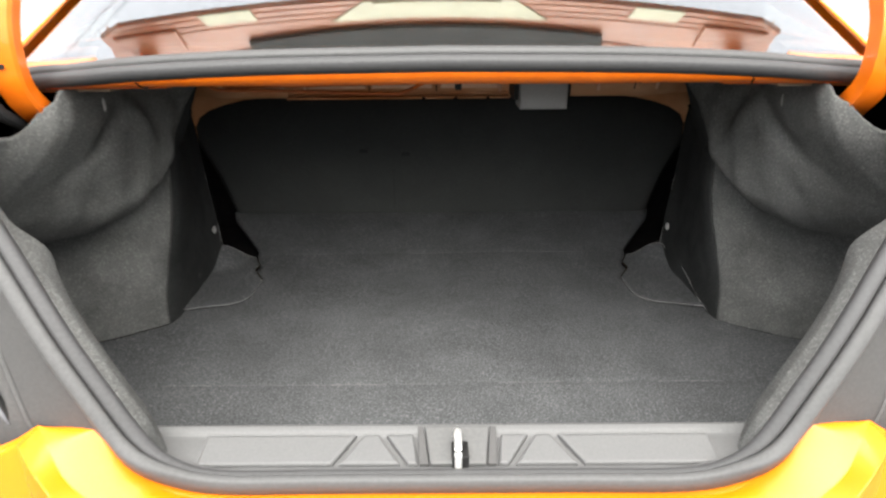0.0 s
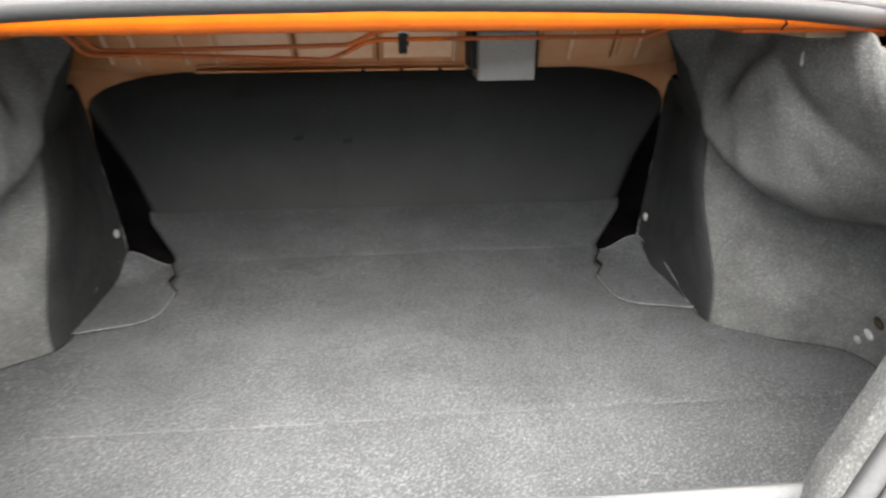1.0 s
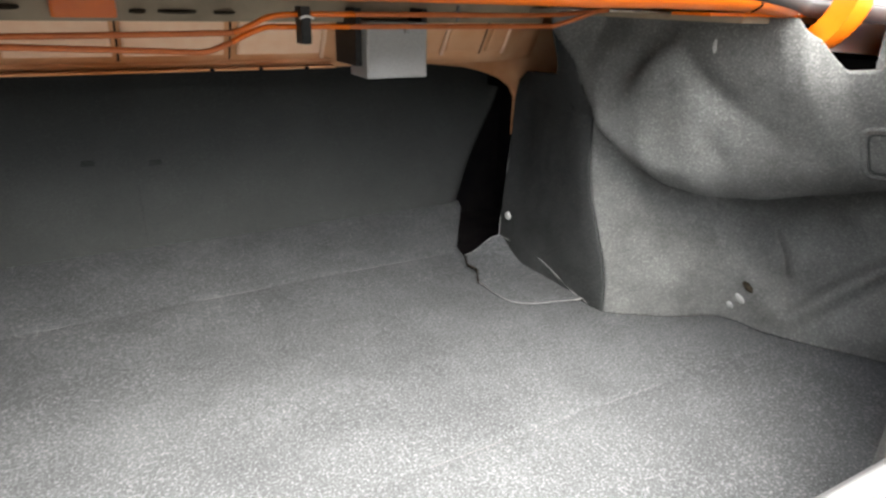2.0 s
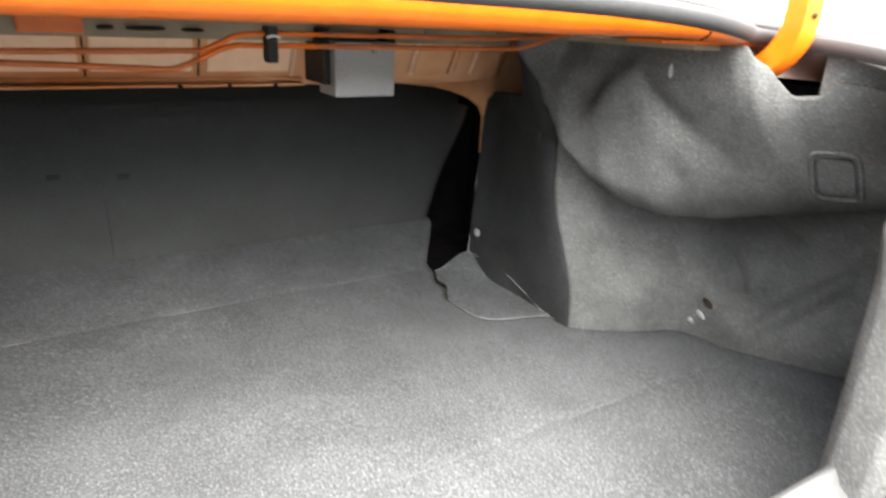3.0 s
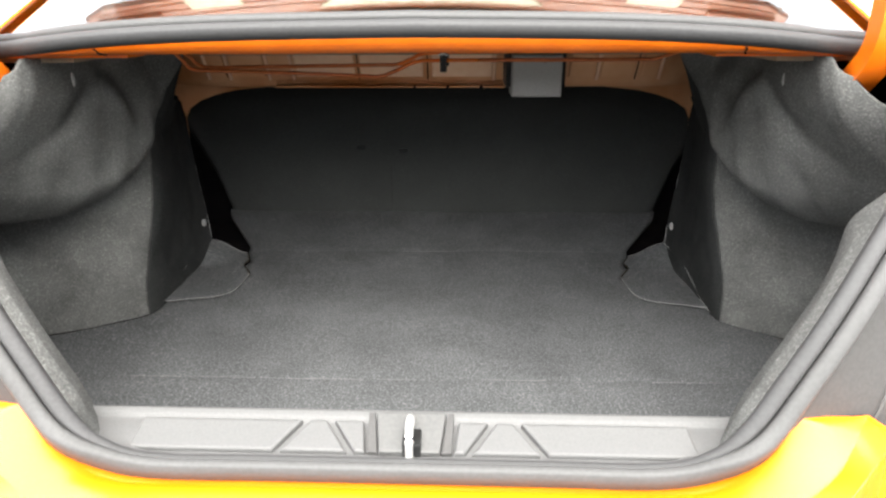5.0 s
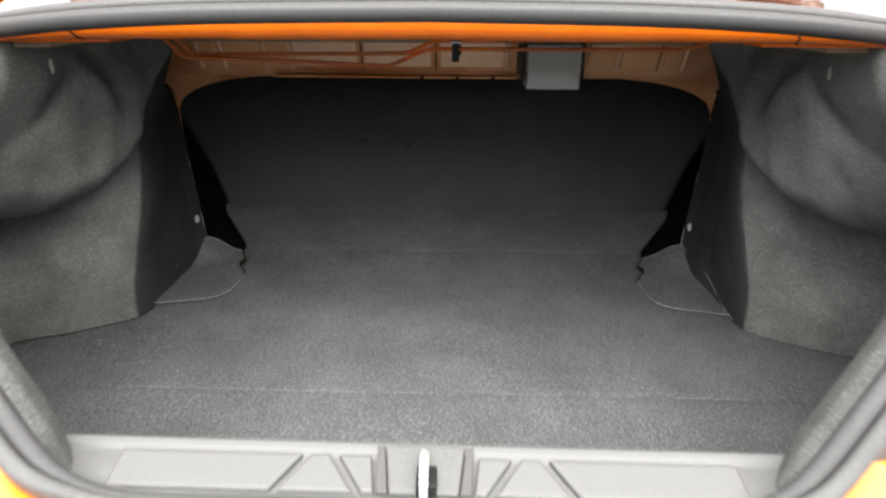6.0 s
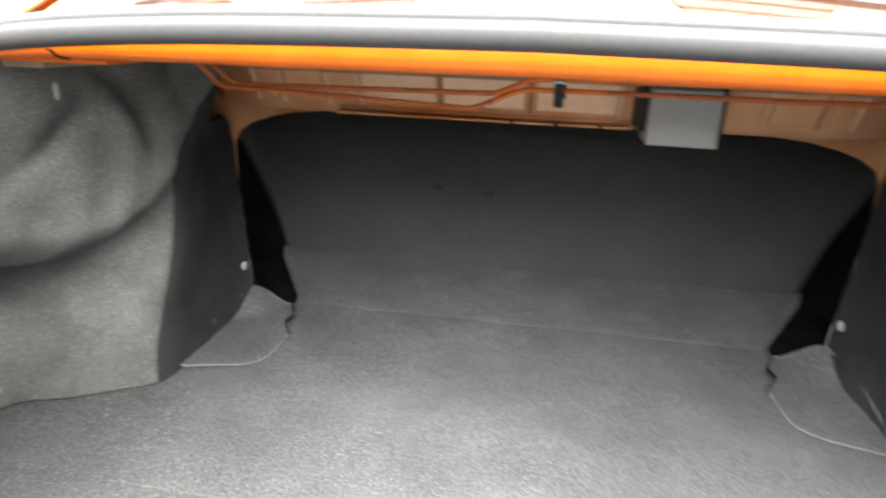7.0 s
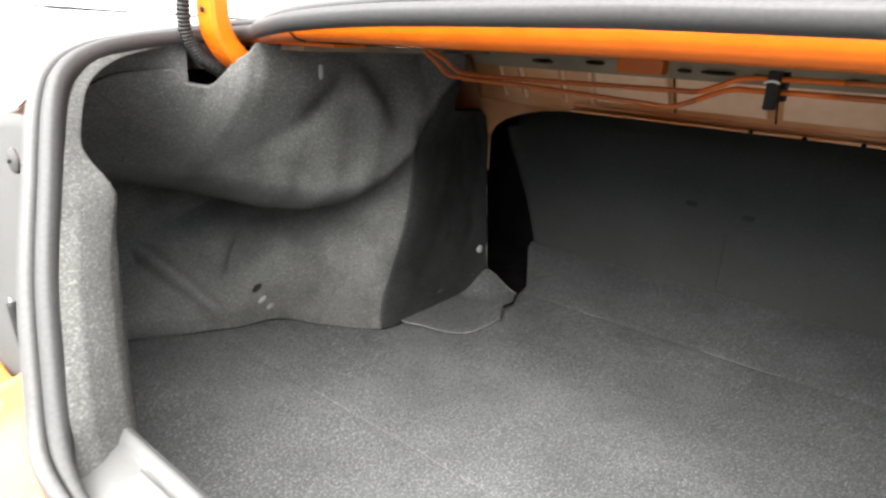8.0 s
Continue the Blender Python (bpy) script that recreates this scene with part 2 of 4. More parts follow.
def seal_axis(p):
    """The seal lies flatter along the sill than round the rest of the opening."""
    return Vector((0, 0, 1)).lerp(Vector((0, -0.45, 0.89)), smooth01((p.z - 0.705) / 0.05))


def seal_width(p):
    """It is squeezed narrower along the sill."""
    return 0.66 + 0.34 * smooth01((p.z - 0.703) / 0.04)


# ---- ground ----
bm = bmesh.new()
bmesh.ops.create_grid(bm, x_segments=1, y_segments=1, size=400)
tagged(part("ground", bm, CONCRETE), "weathered grey concrete ground under the car", "ground", kind="structure")

# plain unseen walls, added behind and beside to block low sky light
for name, box in (("light_block_south", (-6.5, 6.5, -6.4, -6.1, 0, 2.15)), ("light_block_west", (-6.5, -6.2, -6.1, 0.4, 0, 2.4)), ("light_block_east", (6.2, 6.5, -6.1, 0.4, 0, 2.4))):
    tagged(part(name, block(*box, 0.02), PLASTER), "unseen plain grey plastered wall, added to block low sky light", "wall", kind="structure")

# ---- boot floor ----


OUTLINE = [(0.66, 0.33), (0.70, 0.40), (0.78, 0.72), (0.85, 0.77), (1.00, 0.72), (1.08, 0.67), (1.12, 0.60), (1.16, 0.53),
                   (1.20, 0.512), (1.24, 0.512), (1.27, 0.475), (1.295, 0.435), (1.32, 0.400), (1.336, 0.3735), (1.36, 0.388), (1.385, 0.401), (1.41, 0.395), (1.455, 0.416), (1.475, 0.419), (1.497, 0.423), (1.61, 0.494), (1.66, 0.526), (1.695, 0.538)]


def floor_edge(y):
    return line1(OUTLINE, y)


def floor_height(y):
    rise = 0.5 * ((y - 1.475) + math.sqrt((y - 1.475) ** 2 + 0.060 ** 2))
    return FLOOR - 0.0010 + rise * 0.13 + 0.0012 * noise.noise((0, y * 8, 0))


def floor_fn(a, b):
    y = 0.62 + 1.075 * a
    u = (2 * b - 1) * floor_edge(y)
    z = floor_height(y) + 0.0016 * noise.noise((u * 5, y * 5, 0))
    for crease in (0.968, 1.474):
        z -= 0.0012 * math.exp(-((y - crease - 0.003 * math.sin(u * 4)) / 0.006) ** 2)
    return (XC + u, y, z)


cargo = thing("cargo_floor", (XC, 1.1, FLOOR - 0.02), "dark grey felt-covered boot floor board with two fold creases", "boot floor", kind="structure")
part("floor_board", sheet(floor_fn, 260, 60, -0.012), FLOOR_FELT, cargo, smooth=True)

rng = random.Random(5)
for crease, half in ((0.968, 0.44), (1.474, 0.36)):
    u = -half
    while u < half:
        step = rng.uniform(0.03, 0.11)
        pts = [(XC + q, crease + 0.003 * math.sin(q * 4) + 0.0006 * rng.uniform(-1, 1), floor_fn((crease - 0.62) / 1.075, 0.5 + 0.5 * q / floor_edge(crease))[2] + 0.0002) for q in np.linspace(u, min(u + step, half), 6)]
        if rng.random() < 0.72:
            part("fold_line", sweep(pts, circle(0.0006, 6)), FOLD_FELT, cargo, "pale worn fold line", True)
        u += step + rng.uniform(0.0, 0.03)

# ---- side trims ----
POCKET = [(0.70, 0.77), (0.85, 0.765), (0.935, 0.71), (1.00, 0.675), (1.05, 0.668), (1.078, 0.650), (1.104, 0.588), (1.152, 0.525), (1.164, 0.511), (1.178, 0.501), (1.198, 0.4965), (1.45, 0.492)]
BULGE_TOP = [(0.70, 0.60), (0.80, 0.55), (0.855, 0.512), (0.88, 0.50), (0.894, 0.475), (0.904, 0.458), (0.92, 0.452), (1.0, 0.455), (1.12, 0.448), (1.20, 0.436), (1.24, 0.432)]
BULGE_LOW = [(0.70, 0.70), (0.80, 0.68), (0.90, 0.622), (1.0, 0.550), (1.05, 0.515), (1.10, 0.488), (1.17, 0.462), (1.21, 0.452), (1.26, 0.46)]
BULGE_FOOT = [(0.70, 0.83), (0.85, 0.812), (0.90, 0.800), (0.95, 0.785), (1.0, 0.770), (1.05, 0.765), (1.085, 0.771), (1.125, 0.788), (1.158, 0.820), (1.180, 0.856), (1.195, 0.895), (1.206, 0.94), (1.23, 0.97)]
TOP_EDGE = [(0.70, 0.915), (0.76, 0.945), (0.80, 0.966), (0.845, 0.974), (0.86, 0.958), (0.882, 0.955), (0.897, 0.985), (0.913, 1.004), (0.93, 1.004), (0.96, 1.003), (1.19, 1.001), (1.207, 0.994), (1.218, 0.978), (1.232, 0.93), (1.25, 0.915), (1.34, 0.908), (1.41, 0.900), (1.435, 0.885), (1.447, 0.85)]
LOW_EDGE = [(0.70, FLOOR), (1.40, FLOOR), (1.447, FLOOR + 0.033)]


def lean(y, z):
    """The upright crease of the wheel arch slants: how far it moves at height z."""
    return (0.030 * smooth01((z - 0.57) / 0.20) - 0.014) * math.exp(-((y - 1.178) / 0.06) ** 2)


def trim_depth(y, z):
    """How far the felt wall stands out from the middle plane."""
    wall = line1(POCKET, y - lean(y, z) - 0.035 * smooth01((z - 0.60) / 0.15) * smooth01((1.16 - y) / 0.03))
    k = smooth01((z - FLOOR) / 0.30)
    # the wheel arch leans in as it rises, its front edge stays upright
    near = smooth01((y - 1.20) / 0.24)
    wall -= 0.034 * k * smooth01((y - 1.06) / 0.10) * (1 - near)
    wall += 0.018 * k * near
    if z > 0.86:
        wall -= 0.5 * (z - 0.86) * smooth01((y - 1.1) / 0.1) * smooth01((1.42 - y) / 0.1)
    # folds of the pocket
    if y < 1.1:
        f = smooth01((1.1 - y) / 0.1) * smooth01((z - FLOOR) / 0.05) * smooth01((0.76 - z) / 0.06)
        d = ((z - 0.700) + 1.32 * (y - 0.889)) * 0.60
        wall -= 0.028 * f * math.exp(-(d / 0.012) ** 2) * smooth01((y - 0.862) / 0.04) * smooth01((0.990 - y) / 0.05)
        wall += 0.010 * f * math.exp(-((d - 0.032) / 0.022) ** 2) * smooth01((y - 0.86) / 0.06) * smooth01((1.02 - y) / 0.05)
        wall += 0.006 * f * noise.noise((y * 11, z * 11, 4))
        hollow = y - 1.020 - 0.9 * (z - 0.63)
        wall += 0.022 * f * math.exp(-((hollow / 0.022) ** 2 + ((z - 0.665) / 0.06) ** 2))
        wall -= 0.014 * f * math.exp(-(((y - 1.00) / 0.030) ** 2 + ((z - 0.670) / 0.035) ** 2))
        wall += 0.014 * f * math.exp(-(((y - 0.93) / 0.030) ** 2 + ((z - 0.700) / 0.03) ** 2))
        wall += 0.075 * smooth01((y - 0.80) / 0.06) * smooth01((1.13 - y) / 0.06) * math.exp(-((z - 0.755) / 0.045) ** 2)
        wall -= 0.008 * f * math.exp(-(((y - 0.99) / 0.05) ** 2 + ((z - 0.575) / 0.03) ** 2))
        side = y - 1.035 - 0.75 * (z - 0.622)
        wall += 0.058 * smooth01((z - 0.575) / 0.09) * smooth01((y - 0.82) / 0.05) * smooth01(-side / 0.030)
        wall = min(wall, 0.798)
    zb = curve1(BULGE_FOOT, y)
    end = 1.196
    top = curve1(BULGE_TOP, y)
    low = curve1(BULGE_LOW, y)
    s = min(max((z - zb) / (0.99 - zb), 0), 1)
    bulge = low + (top - low) * smooth01(s) - 0.020 * math.sin(math.pi * min(1, s * 1.05) ** 0.6) * smooth01((y - 0.80) / 0.10)
    bulge += 0.050 * max(0.0, 1 - s / 0.24) ** 2
    # a finger-like ridge between two soft dents in the upper part
    ridge = y - 1.055 - 0.75 * (0.967 - z)
    bulge += 0.006 * math.exp(-(((ridge - 0.046) / 0.026) ** 2 + ((z - 0.940) / 0.05) ** 2))
    valley = y - 1.038 - 1.08 * (z - 0.955)
    bulge += 0.009 * math.exp(-((valley / 0.026) ** 2 + ((z - 0.940) / 0.055) ** 2))
    bulge -= 0.011 * math.exp(-((ridge / 0.020) ** 2 + ((z - 0.935) / 0.045) ** 2))
    over = smooth01((z - zb + 0.008) / 0.018) * smooth01((end - y) / 0.070 + 0.5)
    return wall + (min(bulge, wall) - wall) * over


def trim_fn(s):
    def fn(a, b):
        y = 0.715 + (1.447 - 0.715) * a
        z0, z1 = curve1(LOW_EDGE, y), curve1(TOP_EDGE, y)
        z = z0 + (z1 - z0) * b
        y += lean(y, z)
        u = trim_depth(y, z) + 0.003 * noise.noise((y * 13, z * 13, s)) + 0.0014 * noise.noise((y * 34, z * 34, s))
        return (XC + s * u, y, z)
    return fn


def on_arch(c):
    """Whether a point of the lining takes the dark felt: the wheel arch cover, and the bulge's front end with its shade
    coloured in.
    """
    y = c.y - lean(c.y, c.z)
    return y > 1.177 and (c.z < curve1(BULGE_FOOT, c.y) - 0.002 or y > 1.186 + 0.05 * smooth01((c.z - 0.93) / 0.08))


def column_fn(s):
    """The felt column that turns in from the seal towards the pocket."""
    rows = [(0.001, -0.004, -0.008), (-0.0022, 0.010, -0.006), (-0.0010, 0.025, -0.007), (0.007, 0.040, -0.009), (0.016, 0.055, -0.012), (0.031, 0.068, -0.014), (0.051, 0.077, -0.014), (0.12, 0.088, -0.014), (0.40, 0.118, -0.014)]

    def fn(a, b):
        k = 17.5 + a * 37.5
        i = int(k)
        p = SIDE[i].lerp(SIDE[min(i + 1, 90)], k - i)
        f = b * (len(rows) - 1)
        j = min(int(f), len(rows) - 2)
        d = Vector(rows[j]).lerp(Vector(rows[j + 1]), f - j)
        d.y -= max(d.y - 0.058, 0) * smooth01((p.z - 0.83) / 0.09)
        slim = 1 - 0.55 * smooth01((p.z - 0.885) / 0.05)
        d = Vector((d.x * (1 - 0.85 * smooth01((p.z - 0.84) / 0.08)), d.y * slim, d.z))
        u = min(p.x + d.x, 0.76)
        z = p.z + d.z - 0.026 * (1 - smooth01(a / 0.10))
        y = p.y + d.y
        if a < 0.30:
            z -= (0.30 - a) / 0.30 * smooth01((b - 0.52) * 2.6) * 0.19
        return (XC + s * (u + 0.0015 * noise.noise((y * 20, z * 20, s))), y, max(z, FLOOR - 0.004))
    return fn


def ledge_fn(s):
    """Felt between the top of the lining and the seal, behind the hinge."""
    def fn(a, b):
        y = 0.722 + 0.140 * a
        top = curve1(TOP_EDGE, y)
        w = Vector((trim_depth(y, top), y, top))
        k = min(range(46, 66), key=lambda i: abs(SIDE[i].y - y) + (9 if SIDE[i].x < 0.4 else 0))
        e = SIDE[k] + Vector((0.002, 0, -0.012))
        q = w.lerp(Vector((e.x, y, e.z)), b)
        return (XC + s * q.x, q.y, q.z + 0.004 * math.sin(math.pi * b))
    return fn


FLANGE = [(1.203, 0.488), (1.212, 0.450), (1.226, 0.408), (1.245, 0.386), (1.262, 0.379), (1.30, 0.376), (1.338, 0.376), (1.362, 0.390), (1.385, 0.404), (1.41, 0.398), (1.452, 0.419)]


def flange_z(u, y):
    return FLOOR + 0.0030 + 0.030 * smooth01((y - 1.36) / 0.09) * smooth01((u - 0.42) / 0.065) + 0.003 * smooth01((u - 0.38) / 0.08)


def fold_z(y):
    return FLOOR + 0.003 + 0.034 * smooth01((y - 1.19) / 0.16)


def flange_fn(s):
    """The loose felt flange at the foot of the wheel arch."""
    def fn(a, b):
        y = 1.203 + 0.249 * a
        u0 = line1(FLANGE, y)
        u1 = line1(POCKET, y) + 0.008
        u = u0 + (u1 - u0) * b
        return (XC + s * u, y - 0.008 * b * smooth01((a - 0.8) / 0.2), flange_z(u, y))
    return fn


for s, side in ((-1, "left"), (1, "right")):
    trim = thing("side_trim", (XC + s * 0.6, 1.1, FLOOR), "moulded grey felt side lining over the wheel arch and hinge", "boot lining", "side linings of the boot")
    part("lining", sheet(trim_fn(s), 190, 130, 0.004 * s, lambda c: not on_arch(c)), TRIM_FELT, trim, smooth=True)
    part("arch_cover", sheet(trim_fn(s), 190, 130, 0.004 * s, on_arch), ARCH_FELT, trim, "smoother dark felt cover of the wheel arch, carried over the bulge end as shade", True)
    part("rear_column", sheet(column_fn(s), 60, 36), TRIM_FELT, trim, smooth=True)
    part("upper_ledge", sheet(ledge_fn(s), 40, 12), TRIM_FELT, trim, smooth=True)
    part("floor_flange", sheet(flange_fn(s), 60, 20, -0.002 * s), FLOOR_FELT, trim, smooth=True)
    rim = [flange_fn(s)(a, 0) for a in np.linspace(0.0, 0.54, 30)]
    part("cut_edge", sweep(rim, circle(0.0006, 6)), EDGE_FELT, trim, "pale cut edge of the felt")
    slit = [Vector(flange_fn(s)(a, 0)) + Vector((-s * 0.001, 0, 0.0006)) for a in np.linspace(0.55, 0.97, 30)]
    part("slit", sweep(slit, circle(0.0013, 6)), HOLE, trim, "dark slit beside the floor board")
    rim = [flange_fn(s)(0, b / 8) for b in range(8, -1, -1)]
    part("cut_edge", sweep(rim, circle(0.0009, 6)), EDGE_FELT, trim, "pale cut edge of the felt")
    rim = [flange_fn(s)(1, b / 8) for b in range(9)]
    part("cut_edge", sweep(rim, circle(0.0009, 6)), EDGE_FELT, trim, "pale cut edge of the felt")
    foot = [(XC + s * (trim_depth(y, fold_z(y)) - 0.003), y, fold_z(y)) for y in np.linspace(1.19, 1.44, 20)]
    part("fold_edge", sweep(foot, circle(0.0007, 6)), EDGE_FELT, trim, "pale folded edge of the felt")
    foot = [(XC + s * (trim_depth(y, FLOOR + 0.003) - 0.003), y, FLOOR + 0.0025) for y in np.linspace(1.112, 1.165, 8)]
    part("cut_edge", sweep(foot, circle(0.0008, 6)), EDGE_FELT, trim, "pale cut edge of the felt")
    # pale cut edge of the lining beside the gap
    edge = [(XC + s * (trim_depth(1.447, z) - 0.003), 1.4470, z) for z in np.linspace(FLOOR + 0.034, 0.84, 14)]
    part("cut_edge", sweep(edge, circle(0.0012, 6)), EDGE_FELT, trim, "pale cut edge of the felt")
    bm = bmesh.new()
    bmesh.ops.create_uvsphere(bm, u_segments=12, v_segments=8, radius=0.008, matrix=pose(XC + s * 0.492, 1.424, 0.633) @ Matrix.Diagonal((0.5, 1, 1, 1)))
    part("push_clip", bm, BOX_GREY, trim, "grey plastic push clip", True)
    for y, z, r, name, mat, note in ((1.055, 0.576, 0.009, "push_clip", EDGE_FELT, "pale plastic push clip"), (1.043, 0.590, 0.010, "push_clip", BOX_GREY, "grey plastic push clip"), (1.036, 0.612, 0.011, "pin_slot", HOLE, "dark slot in the felt")):
        bm = bmesh.new()
        bmesh.ops.create_uvsphere(bm, u_segments=12, v_segments=8, radius=r, matrix=pose(XC + s * (trim_depth(y, z) - 0.004), y, z, 30 if s > 0 else 30) @ Matrix.Diagonal((0.35, 1.0, 0.5, 1)))
        part(name, bm, mat, trim, note, True)
    bm = bmesh.new()
    bmesh.ops.create_uvsphere(bm, u_segments=10, v_segments=6, radius=0.004, matrix=pose(XC + s * (trim_depth(1.0, 0.972) - 0.004), 1.0, 0.972) @ Matrix.Diagonal((0.6, 1, 2.4, 1)))
    part("edge_clip", bm, BOX_GREY, trim, "small pale edge clip", True)

for ob in [o for o in bpy.data.objects if o.name.startswith("side_trim")]:
    s = 1 if ob.location.x > 0 else -1
    if s > 0:
        def on_wall(a, b, out):
            y, z = 0.846 + 0.036 * a - 0.008 * (b - 0.5), 0.834 + 0.062 * b
            return Vector((XC + trim_depth(y, z) - 0.6 * out, y - 0.55 * out, z - 0.55 * out))
        square = [(1 + math.copysign(abs(math.cos(w)) ** 0.35, math.cos(w)), 1 + math.copysign(abs(math.sin(w)) ** 0.35, math.sin(w))) for w in np.linspace(0, 2 * math.pi, 48, endpoint=False)]
        flap = part("access_flap", sweep([on_wall(a / 2, b / 2, 0.0035) for a, b in square], circle(0.0034, 8), None, True), TRIM_FELT, ob, "small square access flap", True)
        part("flap_groove", sweep([on_wall(0.5 + (a - 1) * 0.40, 0.5 + (b - 1) * 0.40, 0.0042) for a, b in square], circle(0.0012, 6), None, True), SEAT_FELT, flap)
    else:
        seam = [(XC - trim_depth(0.832, z) + 0.0030, 0.8305, z) for z in np.linspace(0.80, 0.955, 20)]
        part("seam", sweep(seam, circle(0.0011, 6)), SEAT_FELT, ob, "dark seam")

# ---- rear seat back ----
seat = thing("rear_seat_back", (XC, 1.67, 0.6), "dark felt-covered back of the split rear seat", "seat back")


def seat_edge(z):
    return line1([(0.55, 0.531), (0.58, 0.535), (0.634, 0.553), (0.672, 0.566), (0.711, 0.584), (0.745, 0.602), (0.797, 0.628), (0.897, 0.660)], z)


def seat_fn(a, b):
    z = 0.555 + 0.42 * b
    e = seat_edge(z)
    u = (2 * a - 1) * e
    y = 1.686 + 0.02 * (z - 0.6) + 0.014 * math.exp(-(e - abs(u)) / 0.008) + 0.0025 * noise.noise((u * 6, z * 6, 1))
    return (XC + u, y, z)


part("backrest", sheet(seat_fn, 130, 44, 0.05), SEAT_FELT, seat, smooth=True)
split = [Vector(seat_fn(0.5 - 0.06 / seat_edge(z), (z - 0.555) / 0.42)) for z in np.linspace(0.585, 0.695, 12)]
part("split_line", sweep(split, circle(0.0011, 6)), BLACK, seat, "faint dark split between the backrests")
for u, z in ((-0.186, 0.750), (-0.085, 0.742)):
    part("anchor_slot", block(XC + u * 1.03 - 0.011, XC + u * 1.03 + 0.011, 1.6870, 1.70, z - 0.015, z - 0.004, 0.0008), BLACK, seat, "dark slot in the felt")

# ---- car body ----
car = thing("car_body", (XC, 1.2, 0), "orange painted car body round the open boot", "car")
# rail along the front of the opening
FRONT = [p for p in SIDE[72:]]


def rail_fn(a, b):
    f = abs(2 * a - 1)
    k = (1 - f) * (len(FRONT) - 1)
    i = min(int(k), len(FRONT) - 2)
    p = FRONT[i].lerp(FRONT[i + 1], k - i)
    prof = [(0.004, -0.010), (0.005, -0.015), (0.008, -0.020), (0.013, -0.0245), (0.021, -0.028), (0.031, -0.0295), (0.043, -0.0295), (0.052, -0.025), (0.055, 0.0)]
    q = b * (len(prof) - 1)
    j = min(int(q), len(prof) - 2)
    dy = prof[j][0] + (prof[j + 1][0] - prof[j][0]) * (q - j)
    dz = prof[j][1] + (prof[j + 1][1] - prof[j][1]) * (q - j)
    slim = line1([(0, 1.0), (0.18, 0.94), (0.28, 0.74), (0.345, 0.55), (0.42, 0.34), (0.47, 0.25)], p.x)
    dz = -0.011 + (dz + 0.011) * slim
    return (XC + math.copysign(p.x, a - 0.5) * 0.98, p.y + dy * (0.35 + 0.65 * slim), p.z + dz)


part("front_rail", sheet(rail_fn, 120, 24, 0.003), ORANGE_IN, car, "orange painted rail under the seal", True)
for u in (-0.345, 0.345):
    a0 = min(np.linspace(0, 1, 400), key=lambda a: abs(rail_fn(a, 0.5)[0] - u))
    crack = [Vector(rail_fn(a0 + da, b)) + Vector((0, -0.0030, -0.0036)) for da, b in ((-0.002, 0.12), (0.002, 0.22), (0.001, 0.34), (0.004, 0.45), (0.009, 0.54))]
    part("joint_line", sweep(spline(crack, 16), circle(0.0009, 6)), DARK, car, "dark open joint in the rail")
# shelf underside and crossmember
part("shelf_underside", block(XC - 0.41, XC + 0.41, 0.925, 1.66, 1.0105, 1.016, 0.001), PRIMER_SHADE, car, "beige primer, its colour darkened for the shade under the shelf")
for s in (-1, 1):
    part("shelf_underside", block(XC + s * 0.515 - 0.107, XC + s * 0.515 + 0.107, 0.94, 1.66, 0.997, 1.003, 0.001), PRIMER_SHADE, car, "beige primer, its colour darkened for the shade under the shelf")


def cross_fn(a, b):
    u = -0.5 + a
    y = curve1([(0, 1.405), (0.12, 1.362), (0.5, 1.356), (0.88, 1.362), (1, 1.405)], a) - 0.055 * b
    return (XC + u, y, 0.922 + 0.095 * b)


part("crossmember", sheet(cross_fn, 60, 8, 0.004), PRIMER, car, "beige crossmember behind the seat", True)


def on_cross(u, b, out=0.0):
    x, y, z = cross_fn(u + 0.5, b)
    return (x, y - out, z)


for u0, u1, b0 in ((-0.405, -0.372, 0.2), (-0.358, -0.300, 0.2), (-0.243, -0.137, 0.22), (-0.126, -0.014, 0.22), (0.002, 0.108, 0.22), (0.245, 0.290, 0.2), (0.300, 0.360, 0.2), (0.372, 0.404, 0.2)):
    part("stamped_panel", prism([on_cross(u0, b0, 0.002), on_cross(u1, b0, 0.002), on_cross(u1, 0.80, 0.002), on_cross(u0, 0.80, 0.002)], (0, -0.006, -0.002), 0.004), PRIMER_PALE if -0.3 < u0 < 0.2 else PRIMER, car, "stamped panel in pale primer")
for u in (-0.409, -0.366, -0.294, -0.250, 0.112, 0.296, 0.408):
    part("rib", sweep([on_cross(u, 0.15, 0.006), on_cross(u, 0.82, 0.006)], circle(0.0032, 8)), PRIMER_PALE, car, "pale bright rib", True)
for u in (-0.369, -0.131, -0.006, 0.365):
    part("groove", sweep([on_cross(u, 0.15, 0.001), on_cross(u, 0.82, 0.001)], circle(0.0012, 6)), DARK, car)
# end plates coloured near-black for the shade in the gaps beside the shelf
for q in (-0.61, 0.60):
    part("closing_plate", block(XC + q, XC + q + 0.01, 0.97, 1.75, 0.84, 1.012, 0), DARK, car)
part("hinge_plate", block(XC - 0.62, XC - 0.33, 0.916, 0.96, 1.004, 1.007, 0), ORANGE_IN, car)
part("hinge_plate", block(XC + 0.33, XC + 0.62, 0.916, 0.96, 1.004, 1.007, 0), ORANGE_IN, car)
part("lower_flange", block(XC - 0.285, XC + 0.130, 1.338, 1.36, 0.9225, 0.9255, 0.001), PRIMER, car, "pale folded flange")
part("overspray_line", sweep([on_cross(-0.285, 0.10, 0.003), on_cross(0.128, 0.10, 0.003)], circle(0.0026, 6)), PRIMER, car)
